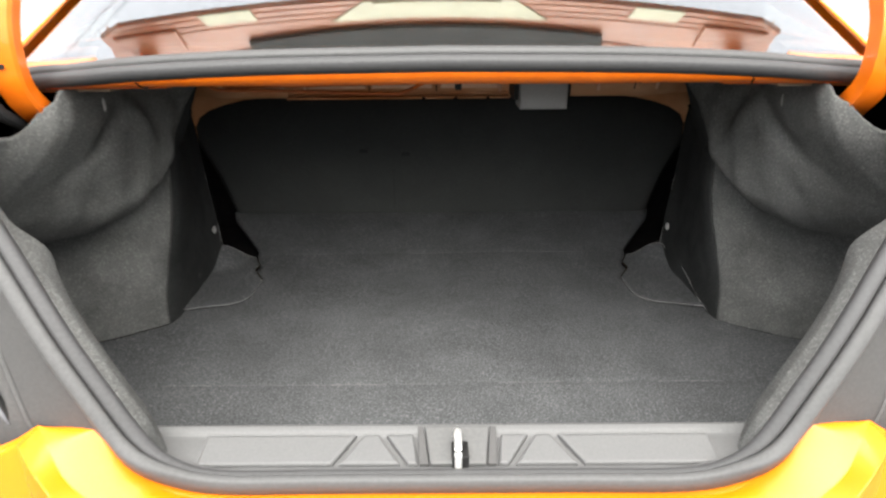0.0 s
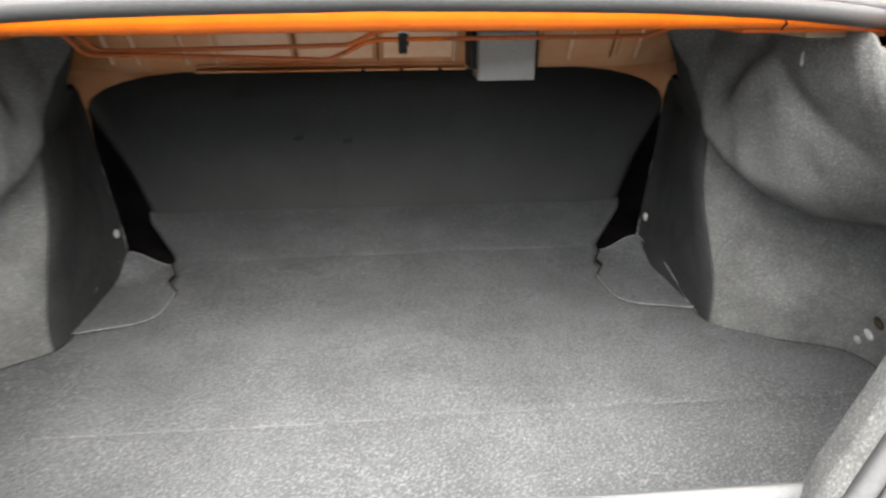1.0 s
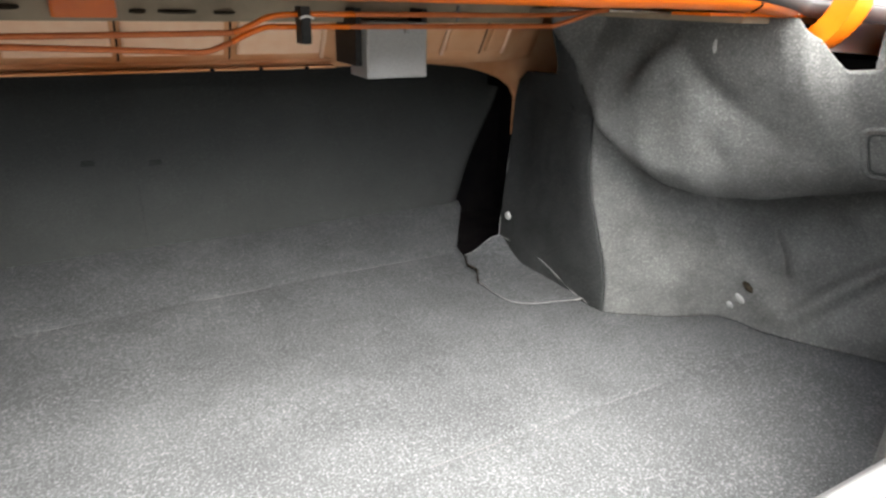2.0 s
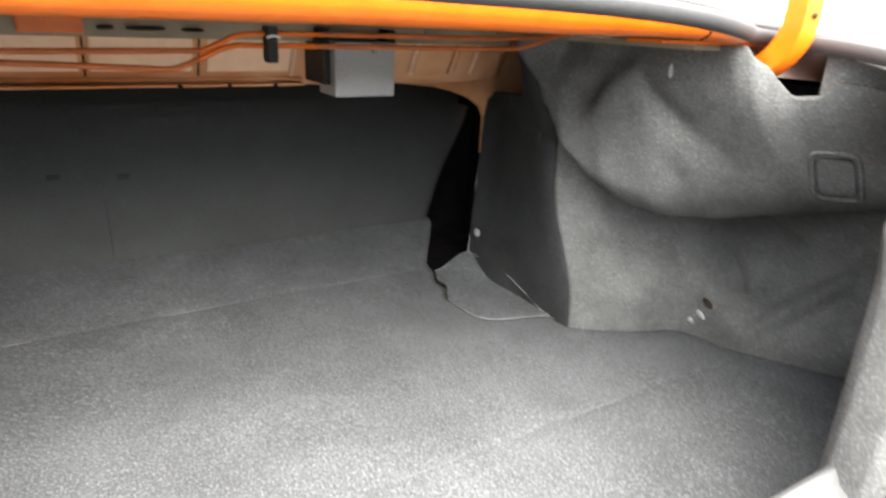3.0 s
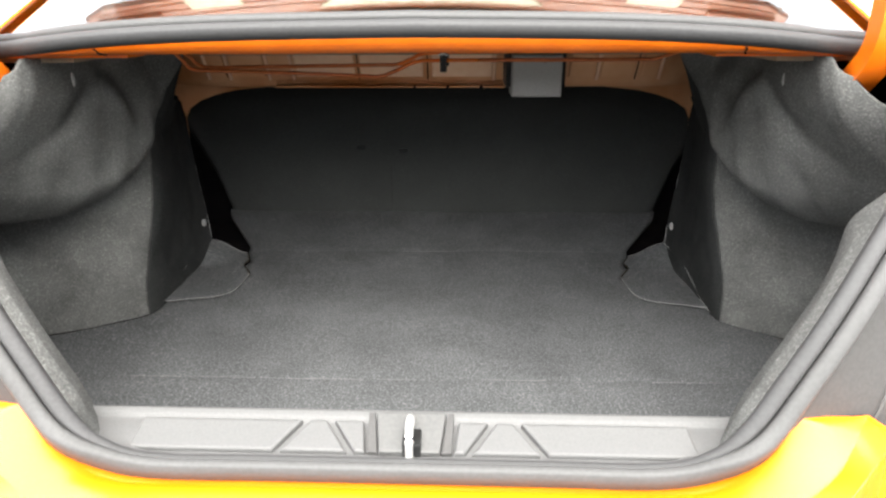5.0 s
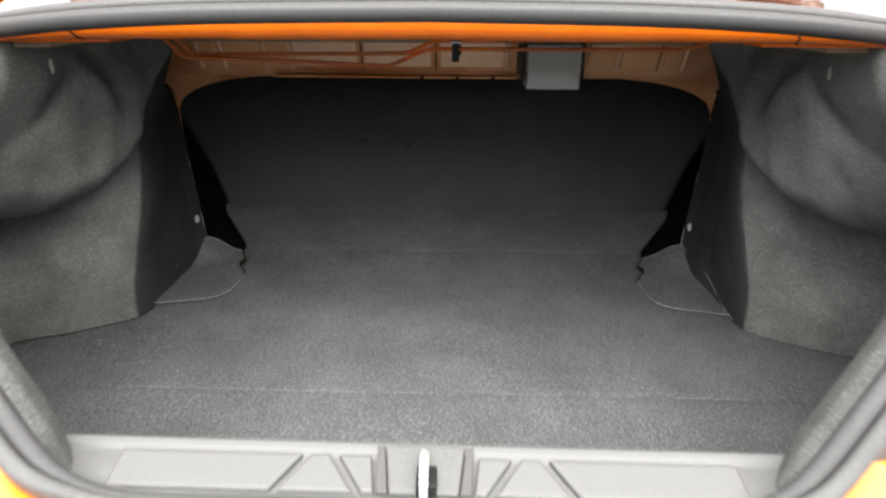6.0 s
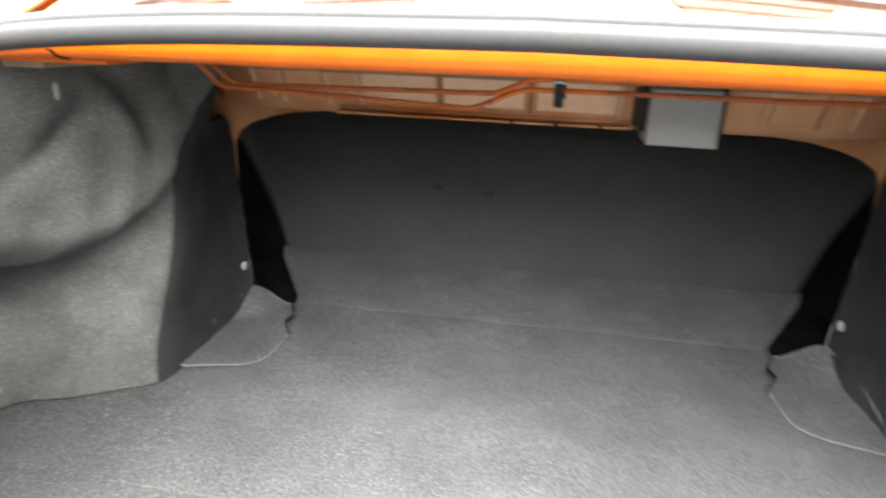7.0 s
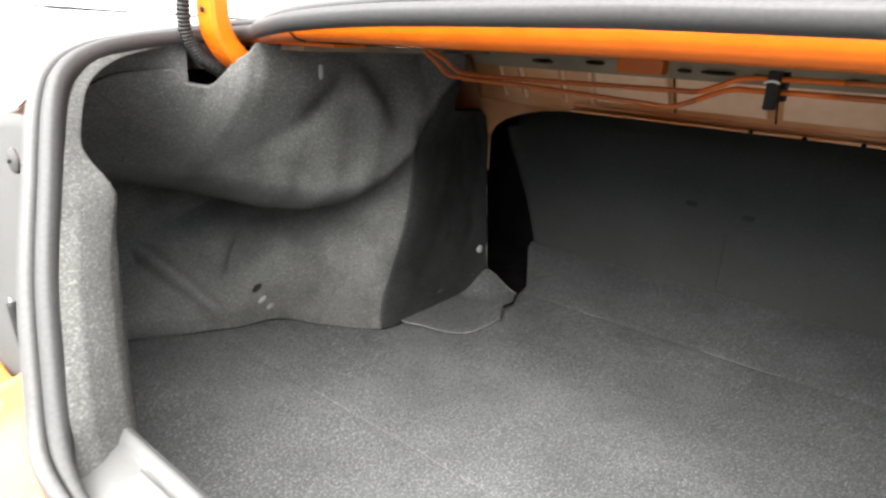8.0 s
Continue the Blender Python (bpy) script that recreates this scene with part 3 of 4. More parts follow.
for u in (-0.03, 0.03, 0.09):
    bm = bmesh.new()
    bmesh.ops.create_uvsphere(bm, u_segments=8, v_segments=6, radius=0.003, matrix=pose(XC + u, 1.338, 0.924))
    part("rivet", bm, DARK, car)
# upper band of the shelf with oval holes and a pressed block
part("shelf_band", prism([(XC - 0.44, 1.300, 0.982), (XC + 0.44, 1.300, 0.982), (XC + 0.44, 1.285, 1.012), (XC - 0.44, 1.285, 1.012)], (0, 0.004, 0.001), 0), PRIMER_SHADE, car, "upper band of the shelf, shade put into its olive grey")
for u, z, w, h in ((-0.310, 0.993, 0.020, 0.0030), (-0.228, 0.9955, 0.016, 0.0030), (-0.108, 0.9925, 0.010, 0.0025), (-0.068, 0.9925, 0.024, 0.0022), (-0.018, 0.992, 0.014, 0.0018), (0.075, 0.993, 0.012, 0.0025), (0.30, 0.991, 0.014, 0.0025)):
    bm = bmesh.new()
    bmesh.ops.create_cone(bm, cap_ends=True, segments=18, radius1=1, radius2=1, depth=0.004, matrix=pose(XC + u, 1.294 - 0.5 * (z - 0.984), z, 63, 0, 0) @ Matrix.Diagonal((w * 0.85, h * 0.75, 1, 1)))
    part("press_hole", bm, HOLE, car)
part("pin", block(XC + 0.285, XC + 0.289, 1.284, 1.288, 0.984, 1.004, 0.001), EDGE_FELT, car, "short pale pin")
part("pressed_block", block(XC - 0.189, XC - 0.129, 1.27, 1.292, 0.986, 1.010, 0.003), ORANGE_IN, car, "orange pressed block")
# arch plate round the seat opening
ARCH = [(0.60, 0.78), (0.511, 0.78), (0.511, 0.848), (0.500, 0.868), (0.475, 0.884), (0.44, 0.896), (0.40, 0.905), (0.33, 0.912), (0.0, 0.914)]
arch_pts = [(XC + u, 1.452, z) for u, z in ARCH] + [(XC - u, 1.452, z) for u, z in ARCH[-2::-1]]
arch_pts = arch_pts + [(XC - 0.60, 1.452, 1.0), (XC + 0.60, 1.452, 1.0)]
part("seat_frame_plate", prism(arch_pts, (0, 0.01, 0), 0), PRIMER, car, "beige body panel round the seat opening")
# near-black sheets close the body behind the linings, the gaps' shade in their colour
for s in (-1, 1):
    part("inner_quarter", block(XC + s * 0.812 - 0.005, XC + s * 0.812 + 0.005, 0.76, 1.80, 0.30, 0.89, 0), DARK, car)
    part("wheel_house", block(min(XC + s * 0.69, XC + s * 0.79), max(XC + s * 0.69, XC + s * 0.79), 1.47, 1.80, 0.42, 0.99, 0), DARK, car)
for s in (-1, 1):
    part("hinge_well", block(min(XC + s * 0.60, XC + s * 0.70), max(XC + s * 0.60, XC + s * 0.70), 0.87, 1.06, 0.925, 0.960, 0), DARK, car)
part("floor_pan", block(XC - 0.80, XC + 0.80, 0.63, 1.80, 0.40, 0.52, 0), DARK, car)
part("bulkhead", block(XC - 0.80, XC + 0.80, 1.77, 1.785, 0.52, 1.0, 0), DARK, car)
# ---- seal ----
seal = thing("weatherstrip", (XC, 0.9, 0.9), "grey rubber weatherstrip round the boot opening", "door seal")
part("bulb", sweep(LOOP, [(-0.0056, -0.015), (-0.0058, -0.006), (-0.0050, -0.0022), (-0.0032, -0.0003), (0.0, 0.0006), (0.0040, 0.0004), (0.0068, -0.0008), (0.0080, -0.003), (0.0082, -0.013)], seal_axis, True, width=seal_width), RUBBER, seal, smooth=True)
part("outer_lip", sweep(LOOP, [(0.0080, -0.013), (0.0086, -0.001), (0.0094, 0.0012), (0.0112, 0.0024), (0.0135, 0.0028), (0.0175, 0.0022), (0.0205, 0.0012), (0.0220, -0.0006), (0.0227, -0.004), (0.0229, -0.013)], seal_axis, True, width=seal_width), LIP_RUBBER, seal, smooth=True)

# ---- sill trim ----
sill = thing("sill_trim", (XC, 0.65, 0.6), "grained grey plastic scuff trim over the boot sill", "sill trim")


def sill_fn(a, b):
    u = -0.306 + 0.612 * a
    near = min(SIDE[8:34], key=lambda p: abs(p.x - max(abs(u), 0.2)))
    fade = 1 - smooth01((b - 0.15) / 0.25)
    rise = min(max(near.z - 0.704, 0), 0.005) * fade * smooth01((abs(u) - 0.21) / 0.03)
    back = min(max(near.y - 0.612, 0), 0.005) * fade * smooth01((abs(u) - 0.21) / 0.03)
    prof = [(0.614, 0.6965), (0.622, 0.6965), (0.640, 0.7015), (0.652, 0.7060), (0.656, 0.7105), (0.660, 0.7122), (0.665, 0.708), (0.671, 0.68), (0.684, 0.60), (0.696, 0.548)]
    f = b * (len(prof) - 1)
    j = min(int(f), len(prof) - 2)
    y = prof[j][0] + (prof[j + 1][0] - prof[j][0]) * (f - j)
    z = prof[j][1] + (prof[j + 1][1] - prof[j][1]) * (f - j)
    return (XC + u, y + back, z + rise)


part("scuff_plate", sheet(sill_fn, 80, 40, -0.003), PLASTIC, sill, smooth=True)


def sill_at(u, k):
    y = 0.620 + (0.650 - 0.620) * k
    return Vector((XC + u, y, 0.6955 + (0.7055 - 0.6955) * k))


for sgn in (-1, 1):
    for tops, bots in (((-0.236, -0.092), (-0.239, -0.113)), ((-0.085, -0.070), (-0.106, -0.049)), ((-0.063, -0.037), (-0.042, -0.033))):
        q = [sill_at(tops[0], 0.98), sill_at(tops[1], 0.98), sill_at(bots[1], 0.0), sill_at(bots[0], 0.0)]
        if sgn > 0:
            q = [Vector((2 * XC - p.x + 0.010, p.y, p.z)) for p in q]
        part("raised_pad", prism(q, (0, -0.0014, 0.0085), 0.0032, 4), PLASTIC, sill)
lx = XC + 0.005
part("latch_plate", prism([(lx - 0.031, 0.657, 0.712), (lx + 0.031, 0.657, 0.712), (lx + 0.026, 0.619, 0.699), (lx - 0.026, 0.619, 0.699)], (0, -0.002, 0.006), 0.002), LATCH_GREY, sill, "smooth grey latch cover")
for q in (-1, 1):
    part("cover_edge", prism([(lx + q * 0.0325, 0.657, 0.7125), (lx + q * 0.038, 0.657, 0.7125), (lx + q * 0.036, 0.619, 0.700), (lx + q * 0.0275, 0.619, 0.700)], (0, -0.001, 0.004), 0.001), PANEL_GREY, sill)
part("striker_slot", block(lx - 0.006, lx + 0.010, 0.617, 0.642, 0.700, 0.7125, 0.002), BLACK, sill, "black striker opening")
striker = thing("lock_striker", (lx, 0.634, 0.70), "bright metal lock striker loop in the sill", "striker")
part("loop", sweep(spline([(lx, 0.618, 0.690), (lx, 0.619, 0.715), (lx, 0.626, 0.7225), (lx, 0.636, 0.7235), (lx, 0.643, 0.718), (lx, 0.644, 0.690)], 24), circle(0.0036, 10)), STEEL, striker, smooth=True)

# ---- rear panels and bumper ----
def seal_out(z):
    """Outer edge of the seal on the side at height z."""
    for p, q in zip(SIDE[20:60], SIDE[21:61]):
        if p.z <= z <= q.z:
            t = (z - p.z) / (q.z - p.z)
            r = p.lerp(q, t)
            return r.x + 0.020, r.y + 0.005
    return SIDE[60].x + 0.02, SIDE[60].y


def panel_edge(z):
    """Where the panel meets the lamp carrier at height z."""
    return line1([(0.70, 0.376), (0.742, 0.388), (0.781, 0.400), (0.815, 0.410), (0.86, 0.428), (0.933, 0.500)], z)


for s in (-1, 1):
    def tail_fn(a, b):
        z = 0.712 + 0.221 * b
        u0, y0 = seal_out(max(z, 0.745))
        u = u0 + (panel_edge(z) - u0) * a
        return (XC + s * u, y0 - 0.004 + 0.016 * a, z)

    def lamp_fn(a, b):
        z = 0.69 + (0.243 - 0.09 * a * a) * b
        u0, y0 = seal_out(max(z, 0.745))
        u = panel_edge(z) + 0.0012 + (0.784 - panel_edge(z)) * a
        return (XC + s * u, y0 + 0.0125 + 0.008 * a + 0.10 * a ** 5, z)
    tail = thing("tail_panel", (XC + s * 0.4, 0.63, 0.77), "matt dark grey plastic panel beside the boot opening", "tail panel", "tail panels")
    part("panel", sheet(tail_fn, 12, 24, 0.004 * s), PANEL_GREY, tail, smooth=True)
    roll = [Vector(tail_fn(1, b / 24)) + Vector((0, 0.0006, 0)) for b in range(25)]
    part("rolled_edge", sweep(roll, circle(0.0016, 8)), LATCH_GREY, tail, "thin pale rolled edge", True)
    part("lamp_carrier", sheet(lamp_fn, 20, 20, 0.004 * s), PANEL_GREY, tail, smooth=True)
    gap = [(XC + s * u, 0.6335, z) for u, z in ((0.4205, 0.790), (0.4125, 0.768), (0.4085, 0.752), (0.4065, 0.738), (0.405, 0.722))]
    part("lamp_gap", sweep(spline(gap, 16), circle(0.004, 8, 0.003)), BLACK, tail, "black gap beside the lamp", True)

    def lens_fn(a, b):
        z = 0.712 + 0.072 * b
        u = line1([(0.70, 0.405), (0.738, 0.4075), (0.752, 0.4095), (0.768, 0.4135), (0.79, 0.421)], z)
        return (XC + s * (u + 0.05 * a), 0.6315 + 0.012 * a - 0.002 * math.sin(math.pi * b), z)
    part("lamp_lens", sheet(lens_fn, 10, 12, 0.003 * s), LENS, tail, "pale smoked lamp lens corner", True)
    bm = bmesh.new()
    bmesh.ops.create_cone(bm, cap_ends=True, segments=20, radius1=0.0125, radius2=0.0105, depth=0.004, matrix=pose(XC + s * 0.470, 0.667, 0.899, 90))
    bmesh.ops.bevel(bm, geom=bm.edges[:], offset=0.001, segments=2, affect="EDGES")
    plug = part("screw_plug", bm, PANEL_GREY, tail, "round plastic plug", True)
    bm = bmesh.new()
    bmesh.ops.create_cone(bm, cap_ends=True, segments=10, radius1=0.002, radius2=0.002, depth=0.004, matrix=pose(XC + s * 0.470, 0.6645, 0.899, 90))
    part("plug_hole", bm, BLACK, plug)


def bent(pts, corners):
    """Smooth stretches between the sharp corners of an edge, eight steps to each point."""
    out, start = [], 0
    for stop in (*corners, len(pts) - 1):
        out += spline(pts[start:stop + 1], 8 * (stop - start))[1 if out else 0:]
        start = stop
    return out


OUTER = [(0.43, 0.624, 0.719), (0.50, 0.632, 0.708), (0.62, 0.648, 0.70), (0.74, 0.70, 0.70), (0.81, 0.80, 0.70), (0.83, 1.0, 0.70)]
# the rim round the opening, the two creases below it, and the skin's lower rows
RIM = [(0, 0.603, 0.678), (0.12, 0.603, 0.678), (0.199, 0.603, 0.678), (0.238, 0.603, 0.679), (0.264, 0.604, 0.686), (0.283, 0.606, 0.701), (0.303, 0.613, 0.723), (0.321, 0.618, 0.747), (0.349, 0.621, 0.7465), (0.376, 0.622, 0.746), (0.398, 0.622, 0.7315)] + OUTER
CREASE_A = [(0, 0.570, 0.664), (0.13, 0.570, 0.664), (0.221, 0.570, 0.666), (0.265, 0.570, 0.672), (0.297, 0.572, 0.688), (0.319, 0.577, 0.705), (0.3386, 0.585, 0.720), (0.3544, 0.599, 0.737), (0.3642, 0.609, 0.7435), (0.3755, 0.6208, 0.7455), (0.3975, 0.6205, 0.7313)] + [(u, y - 0.002, z - 0.0006) for u, y, z in OUTER]
CREASE_B = [(0, 0.556, 0.650), (0.14, 0.556, 0.650), (0.232, 0.556, 0.654), (0.279, 0.556, 0.665), (0.312, 0.558, 0.687), (0.332, 0.562, 0.709), (0.346, 0.569, 0.724), (0.362, 0.581, 0.733), (0.376, 0.594, 0.7365), (0.3865, 0.605, 0.7365), (0.3958, 0.6165, 0.7308)] + [(u, y - 0.006, z - 0.004) for u, y, z in OUTER]
INNER = [(u, y + 0.004 + 0.009 * smooth01((0.31 - u) / 0.04), z - 0.014 + 0.023 * smooth01((0.31 - u) / 0.04)) for u, y, z in RIM]
BELLY = [(u, y + 0.012, 0.52) for u, y, z in CREASE_B]
SKIRT = [(u * 0.98, y + 0.06, 0.28) for u, y, z in CREASE_B]
EDGES = [bent(e, c) for e, c in ((INNER, (7, 9, 10)), (RIM, (7, 9, 10)), (CREASE_A, (9, 10)), (CREASE_B, (10,)), (BELLY, (10,)), (SKIRT, (10,)))]
STEPS = len(EDGES[0]) - 1


def bumper_fn(a, b):
    f = abs(2 * a - 1) * STEPS
    i = min(int(f), STEPS - 1)
    # rows crowd together at the creases, so that they stay crisp
    stops = [0, 0.9, 1, 1.04, 1.2, 1.4, 1.6, 1.8, 1.96, 2, 2.04, 2.5, 2.96, 3, 3.02, 3.25, 3.6, 4, 4.5, 5]
    g = b * (len(stops) - 1)
    j = min(int(g + 1e-6), len(stops) - 2)
    w = stops[j] + (stops[j + 1] - stops[j]) * (g - j)
    r = min(int(w), 4)
    p = EDGES[r][i].lerp(EDGES[r][i + 1], f - i)
    q = EDGES[r + 1][i].lerp(EDGES[r + 1][i + 1], f - i)
    m = p.lerp(q, w - r)
    swell = math.sin(math.pi * (w - 1)) if 1 < w < 2 else 0
    return (XC + math.copysign(m.x, a - 0.5), m.y - (0.008 * math.sin(math.pi * (w - 3)) if 3 < w < 4 else 0), m.z + 0.002 * swell)


part("rear_bumper", sheet(bumper_fn, 2 * STEPS, 19, -0.003), ORANGE, car, "glossy orange bumper skin", True)
# quarter panel tops outside the opening


def deck_fn(s):
    def fn(a, b):
        k = 37 + a * 39
        i = min(int(k), 89)
        p = SIDE[i].lerp(SIDE[i + 1], k - i)
        o = Vector((0.020, -0.004, 0)).lerp(Vector((0.004, 0.028, 0)), smooth01((a - 0.7) / 0.25))
        far = Vector((0.80, 0.72 + 0.98 * a, 0.87 + 0.14 * smooth01(a * 1.6)))
        q = (p + o).lerp(far, b)
        return (XC + s * q.x, q.y, q.z - 0.012 - 0.012 * math.sin(math.pi * min(1, b * 1.6)) * smooth01((0.2 - a) / 0.16) + 0.018 * math.sin(math.pi * min(1, b * 1.2)) * (1 - b) * smooth01(a / 0.12))
    return fn


def quarter_fn(s):
    def fn(a, b):
        y = 0.72 + 1.5 * a
        return (XC + s * (0.80 + 0.05 * math.sin(math.pi * b)), y, 0.87 + 0.14 * smooth01(a * 1.6) - 0.62 * b)
    return fn


for s in (-1, 1):
    part("quarter_top", sheet(deck_fn(s), 40, 16, -0.003 * s), ORANGE, car, "orange rear wing top", True)
    part("quarter_panel", sheet(quarter_fn(s), 20, 12, 0.003 * s), ORANGE, car, "orange rear wing side", True)
# body strip between the seal and the glass


def cowl_fn(a, b):
    f = abs(2 * a - 1)
    k = (1 - f) * (len(FRONT) - 1)
    i = min(int(k), len(FRONT) - 2)
    p = FRONT[i].lerp(FRONT[i + 1], k - i)
    q = Vector((p.x + (0.06 * f) * b, p.y + 0.012 + (1.045 + 0.05 * f * f - p.y) * b, p.z - 0.014 - 0.008 * (1 - f * f) * b))
    return (XC + math.copysign(q.x, a - 0.5), q.y, q.z)


part("rear_cowl", sheet(cowl_fn, 60, 8, 0.003), ORANGE, car, "orange strip below the rear window", True)


def glass_fn(a, b):
    f = 2 * a - 1
    w = 0.655 - 0.11 * b
    y = 1.045 + 0.10 * f * f * (1 - 0.5 * b) + 0.72 * b
    return (XC + f * w, y, 1.028 + 0.33 * b - 0.015 * f * f - 0.01 * (2 * b - 1) ** 2 + 0.01)


part("rear_window", sheet(lambda a, b: glass_fn(a, b - 0.036 * (1 - b)), 40, 26, 0.004), GLASS, car, "sloping rear window reflecting the sky", True)


def pillar_fn(s):
    def fn(a, b):
        x, y, z = glass_fn(0.5 + 0.5 * s, a)
        e = Vector((x + s * (0.05 + 0.10 * (1 - a)), y + 0.10, min(1.0 + 0.30 * a * a, z - 0.06)))
        q = Vector((x, y, z + 0.003)).lerp(e, b)
        return (q.x, q.y, q.z + 0.008 * math.sin(math.pi * b))
    return fn


for s in (-1, 1):
    part("rear_pillar", sheet(pillar_fn(s), 24, 12, 0.003 * s), ORANGE, car, "orange rear pillar", True)
part("parcel_shelf", block(XC - 0.60, XC + 0.60, 1.24, 1.78, 1.025, 1.031, 0.002), SEAT_FELT, car, "dark felt parcel shelf")
part("cabin_back", block(XC - 0.80, XC + 0.80, 1.79, 1.86, 0.4, 1.37, 0.01), DARK, car)


def roof_fn(a, b):
    f = 2 * a - 1
    return (XC + f * 0.56, 1.76 + 0.6 * b, 1.352 + 0.04 * b - 0.02 * f * f)


part("roof", sheet(roof_fn, 20, 10, 0.004), ORANGE, car, smooth=True)

# ---- things under the shelf ----
ctrl = thing("control_box", (XC + 0.177, 1.25, 0.99), "light grey plastic box hung under the parcel shelf", "control box")
part("case", block(XC + 0.136, XC + 0.218, 1.243, 1.30, 0.918, 0.985, 0.004, 3), BOX_GREY, ctrl, smooth=False)
part("peg", block(XC + 0.185, XC + 0.190, 1.238, 1.2435, 0.972, 0.984, 0.001), EDGE_FELT, ctrl, "small pale peg")
for q in (0.128, 0.218):
    part("bracket", block(XC + q, XC + q + 0.008, 1.26, 1.33, 0.932, 1.0, 0.001), BLACK, ctrl, "black side bracket")
tube = circle(0.0028, 10)


def bar_parts(points, bar):
    """A bent bar: two dull runs and the brighter bend between them."""
    line = spline(points, 120)
    i = min(range(121), key=lambda k: abs(line[k].x - XC + 0.042))
    j = min(range(121), key=lambda k: abs(line[k].x - XC - 0.085))
    part("rod", sweep(line[:i + 1], tube), ROD, bar, smooth=True)
    part("bend", sweep(line[i:j + 1], tube), ORANGE_IN, bar, "bright orange bend", True)
    part("rod", sweep(line[j:], tube), ROD, bar, smooth=True)


bar = thing("torsion_bar", (XC, 1.14, 0.98), "orange painted steel torsion bar", "torsion bar", "torsion bars")
bar_parts([(XC - 0.336, 1.07, 1.004), (XC - 0.334, 1.095, 0.994), (XC - 0.332, 1.115, 0.982), (XC - 0.318, 1.128, 0.976), (XC - 0.25, 1.133, 0.976), (XC - 0.14, 1.137, 0.977), (XC - 0.065, 1.14, 0.978), (XC - 0.040, 1.14, 0.979), (XC - 0.022, 1.141, 0.986), (XC + 0.006, 1.142, 0.9945), (XC + 0.10, 1.142, 0.996), (XC + 0.30, 1.142, 0.997), (XC + 0.36, 1.135, 1.000), (XC + 0.40, 1.12, 1.005)], bar)
bar = thing("torsion_bar", (XC, 1.14, 0.97), "orange painted steel torsion bar", "torsion bar", "torsion bars")
bar_parts([(XC - 0.346, 1.07, 1.004), (XC - 0.344, 1.095, 0.988), (XC - 0.342, 1.112, 0.976), (XC - 0.325, 1.122, 0.972), (XC - 0.24, 1.13, 0.969), (XC - 0.16, 1.135, 0.9655), (XC - 0.092, 1.14, 0.9622), (XC - 0.068, 1.141, 0.9615), (XC - 0.048, 1.142, 0.968), (XC - 0.014, 1.144, 0.982), (XC + 0.02, 1.148, 0.9835), (XC + 0.15, 1.148, 0.984), (XC + 0.31, 1.140, 0.985), (XC + 0.335, 1.13, 0.988), (XC + 0.37, 1.11, 1.003)], bar)
clip = thing("bar_clip", (XC + 0.025, 1.15, 0.999), "black plastic clip holding the torsion bars", "clip")
part("jaw", block(XC + 0.021, XC + 0.031, 1.130, 1.150, 0.968, 1.003, 0.002), BLACK, clip)
part("jaw", block(XC + 0.026, XC + 0.034, 1.150, 1.164, 0.975, 1.002, 0.002), BLACK, clip)
part("spring_wire", sweep(spline([(XC + 0.019, 1.128, 0.992), (XC + 0.026, 1.1285, 0.994), (XC + 0.033, 1.128, 0.992)], 8), circle(0.0012, 6)), STEEL, clip, "bright spring wire", True)

# ---- hinges and lid ----
for s in (-1, 1):
    hinge = thing("lid_hinge", (XC + s * 0.485, 0.9, 0.95), "orange gooseneck hinge arm of the boot lid", "hinge", "lid hinges")
    hx = XC + s * 0.485
    part("arm", sweep(spline([(hx + s * 0.03, 0.995, 0.952), (hx + s * 0.012, 0.945, 0.964), (hx, 0.906, 0.984), (hx, 0.888, 1.004), (hx, 0.880, 1.03), (hx, 0.884, 1.075), (hx, 0.91, 1.13), (hx + s * 0.03, 0.97, 1.185), (hx + s * 0.07, 1.10, 1.225), (hx + s * 0.09, 1.25, 1.24)], 60), [(0.011, -0.014), (0.011, 0.014), (0.007, 0.017), (-0.007, 0.017), (-0.011, 0.014), (-0.011, -0.014)], (1, 0, 0)), ORANGE_IN, hinge)
    for hz, hy in ((1.035, 0.868), (1.062, 0.869)):
        bm = bmesh.new()
        bmesh.ops.create_cone(bm, cap_ends=True, segments=10, radius1=0.003, radius2=0.003, depth=0.003, matrix=pose(hx, hy - 0.0005, hz, 90))
        part("drain_hole", bm, BLACK, hinge, "small round hole")
cond = thing("cable_conduit", (XC - 0.51, 0.87, 0.95), "black corrugated cable conduit beside the hinge", "conduit")
cx = XC - 0.505
cpts = spline([(cx - 0.02, 0.93, 0.950), (cx - 0.004, 0.905, 0.966), (cx, 0.872, 0.985), (cx, 0.858, 1.012), (cx, 0.858, 1.05), (cx, 0.868, 1.10), (cx, 0.90, 1.16), (cx, 1.0, 1.215), (cx, 1.2, 1.25)], 150)
bm = sweep(cpts, circle(0.008, 10))
bm.verts.ensure_lookup_table()
for k in range(151):
    if k % 2:
        for i in range(10):
            v = bm.verts[k * 10 + i]
            v.co = cpts[k] + (v.co - cpts[k]) * 0.8
part("tube", bm, BLACK, cond, smooth=False)

lid = thing("boot_lid", (XC, 1.25, 1.17), "orange boot lid standing open, seen from inside", "boot lid")
UP, OUT = Vector((0, 0.10, 0.995)), Vector((0, -0.995, 0.10))
L0 = Vector((XC, 1.25, 1.171))


def lid_pt(u, h, d=0.0):
    return L0 + Vector((u, 0, 0)) + UP * h + OUT * d


def lid_edge(u):
    return -0.068 * abs(u / 0.62) ** 2.2 + 0.030 * smooth01((abs(u) - 0.56) / 0.05)


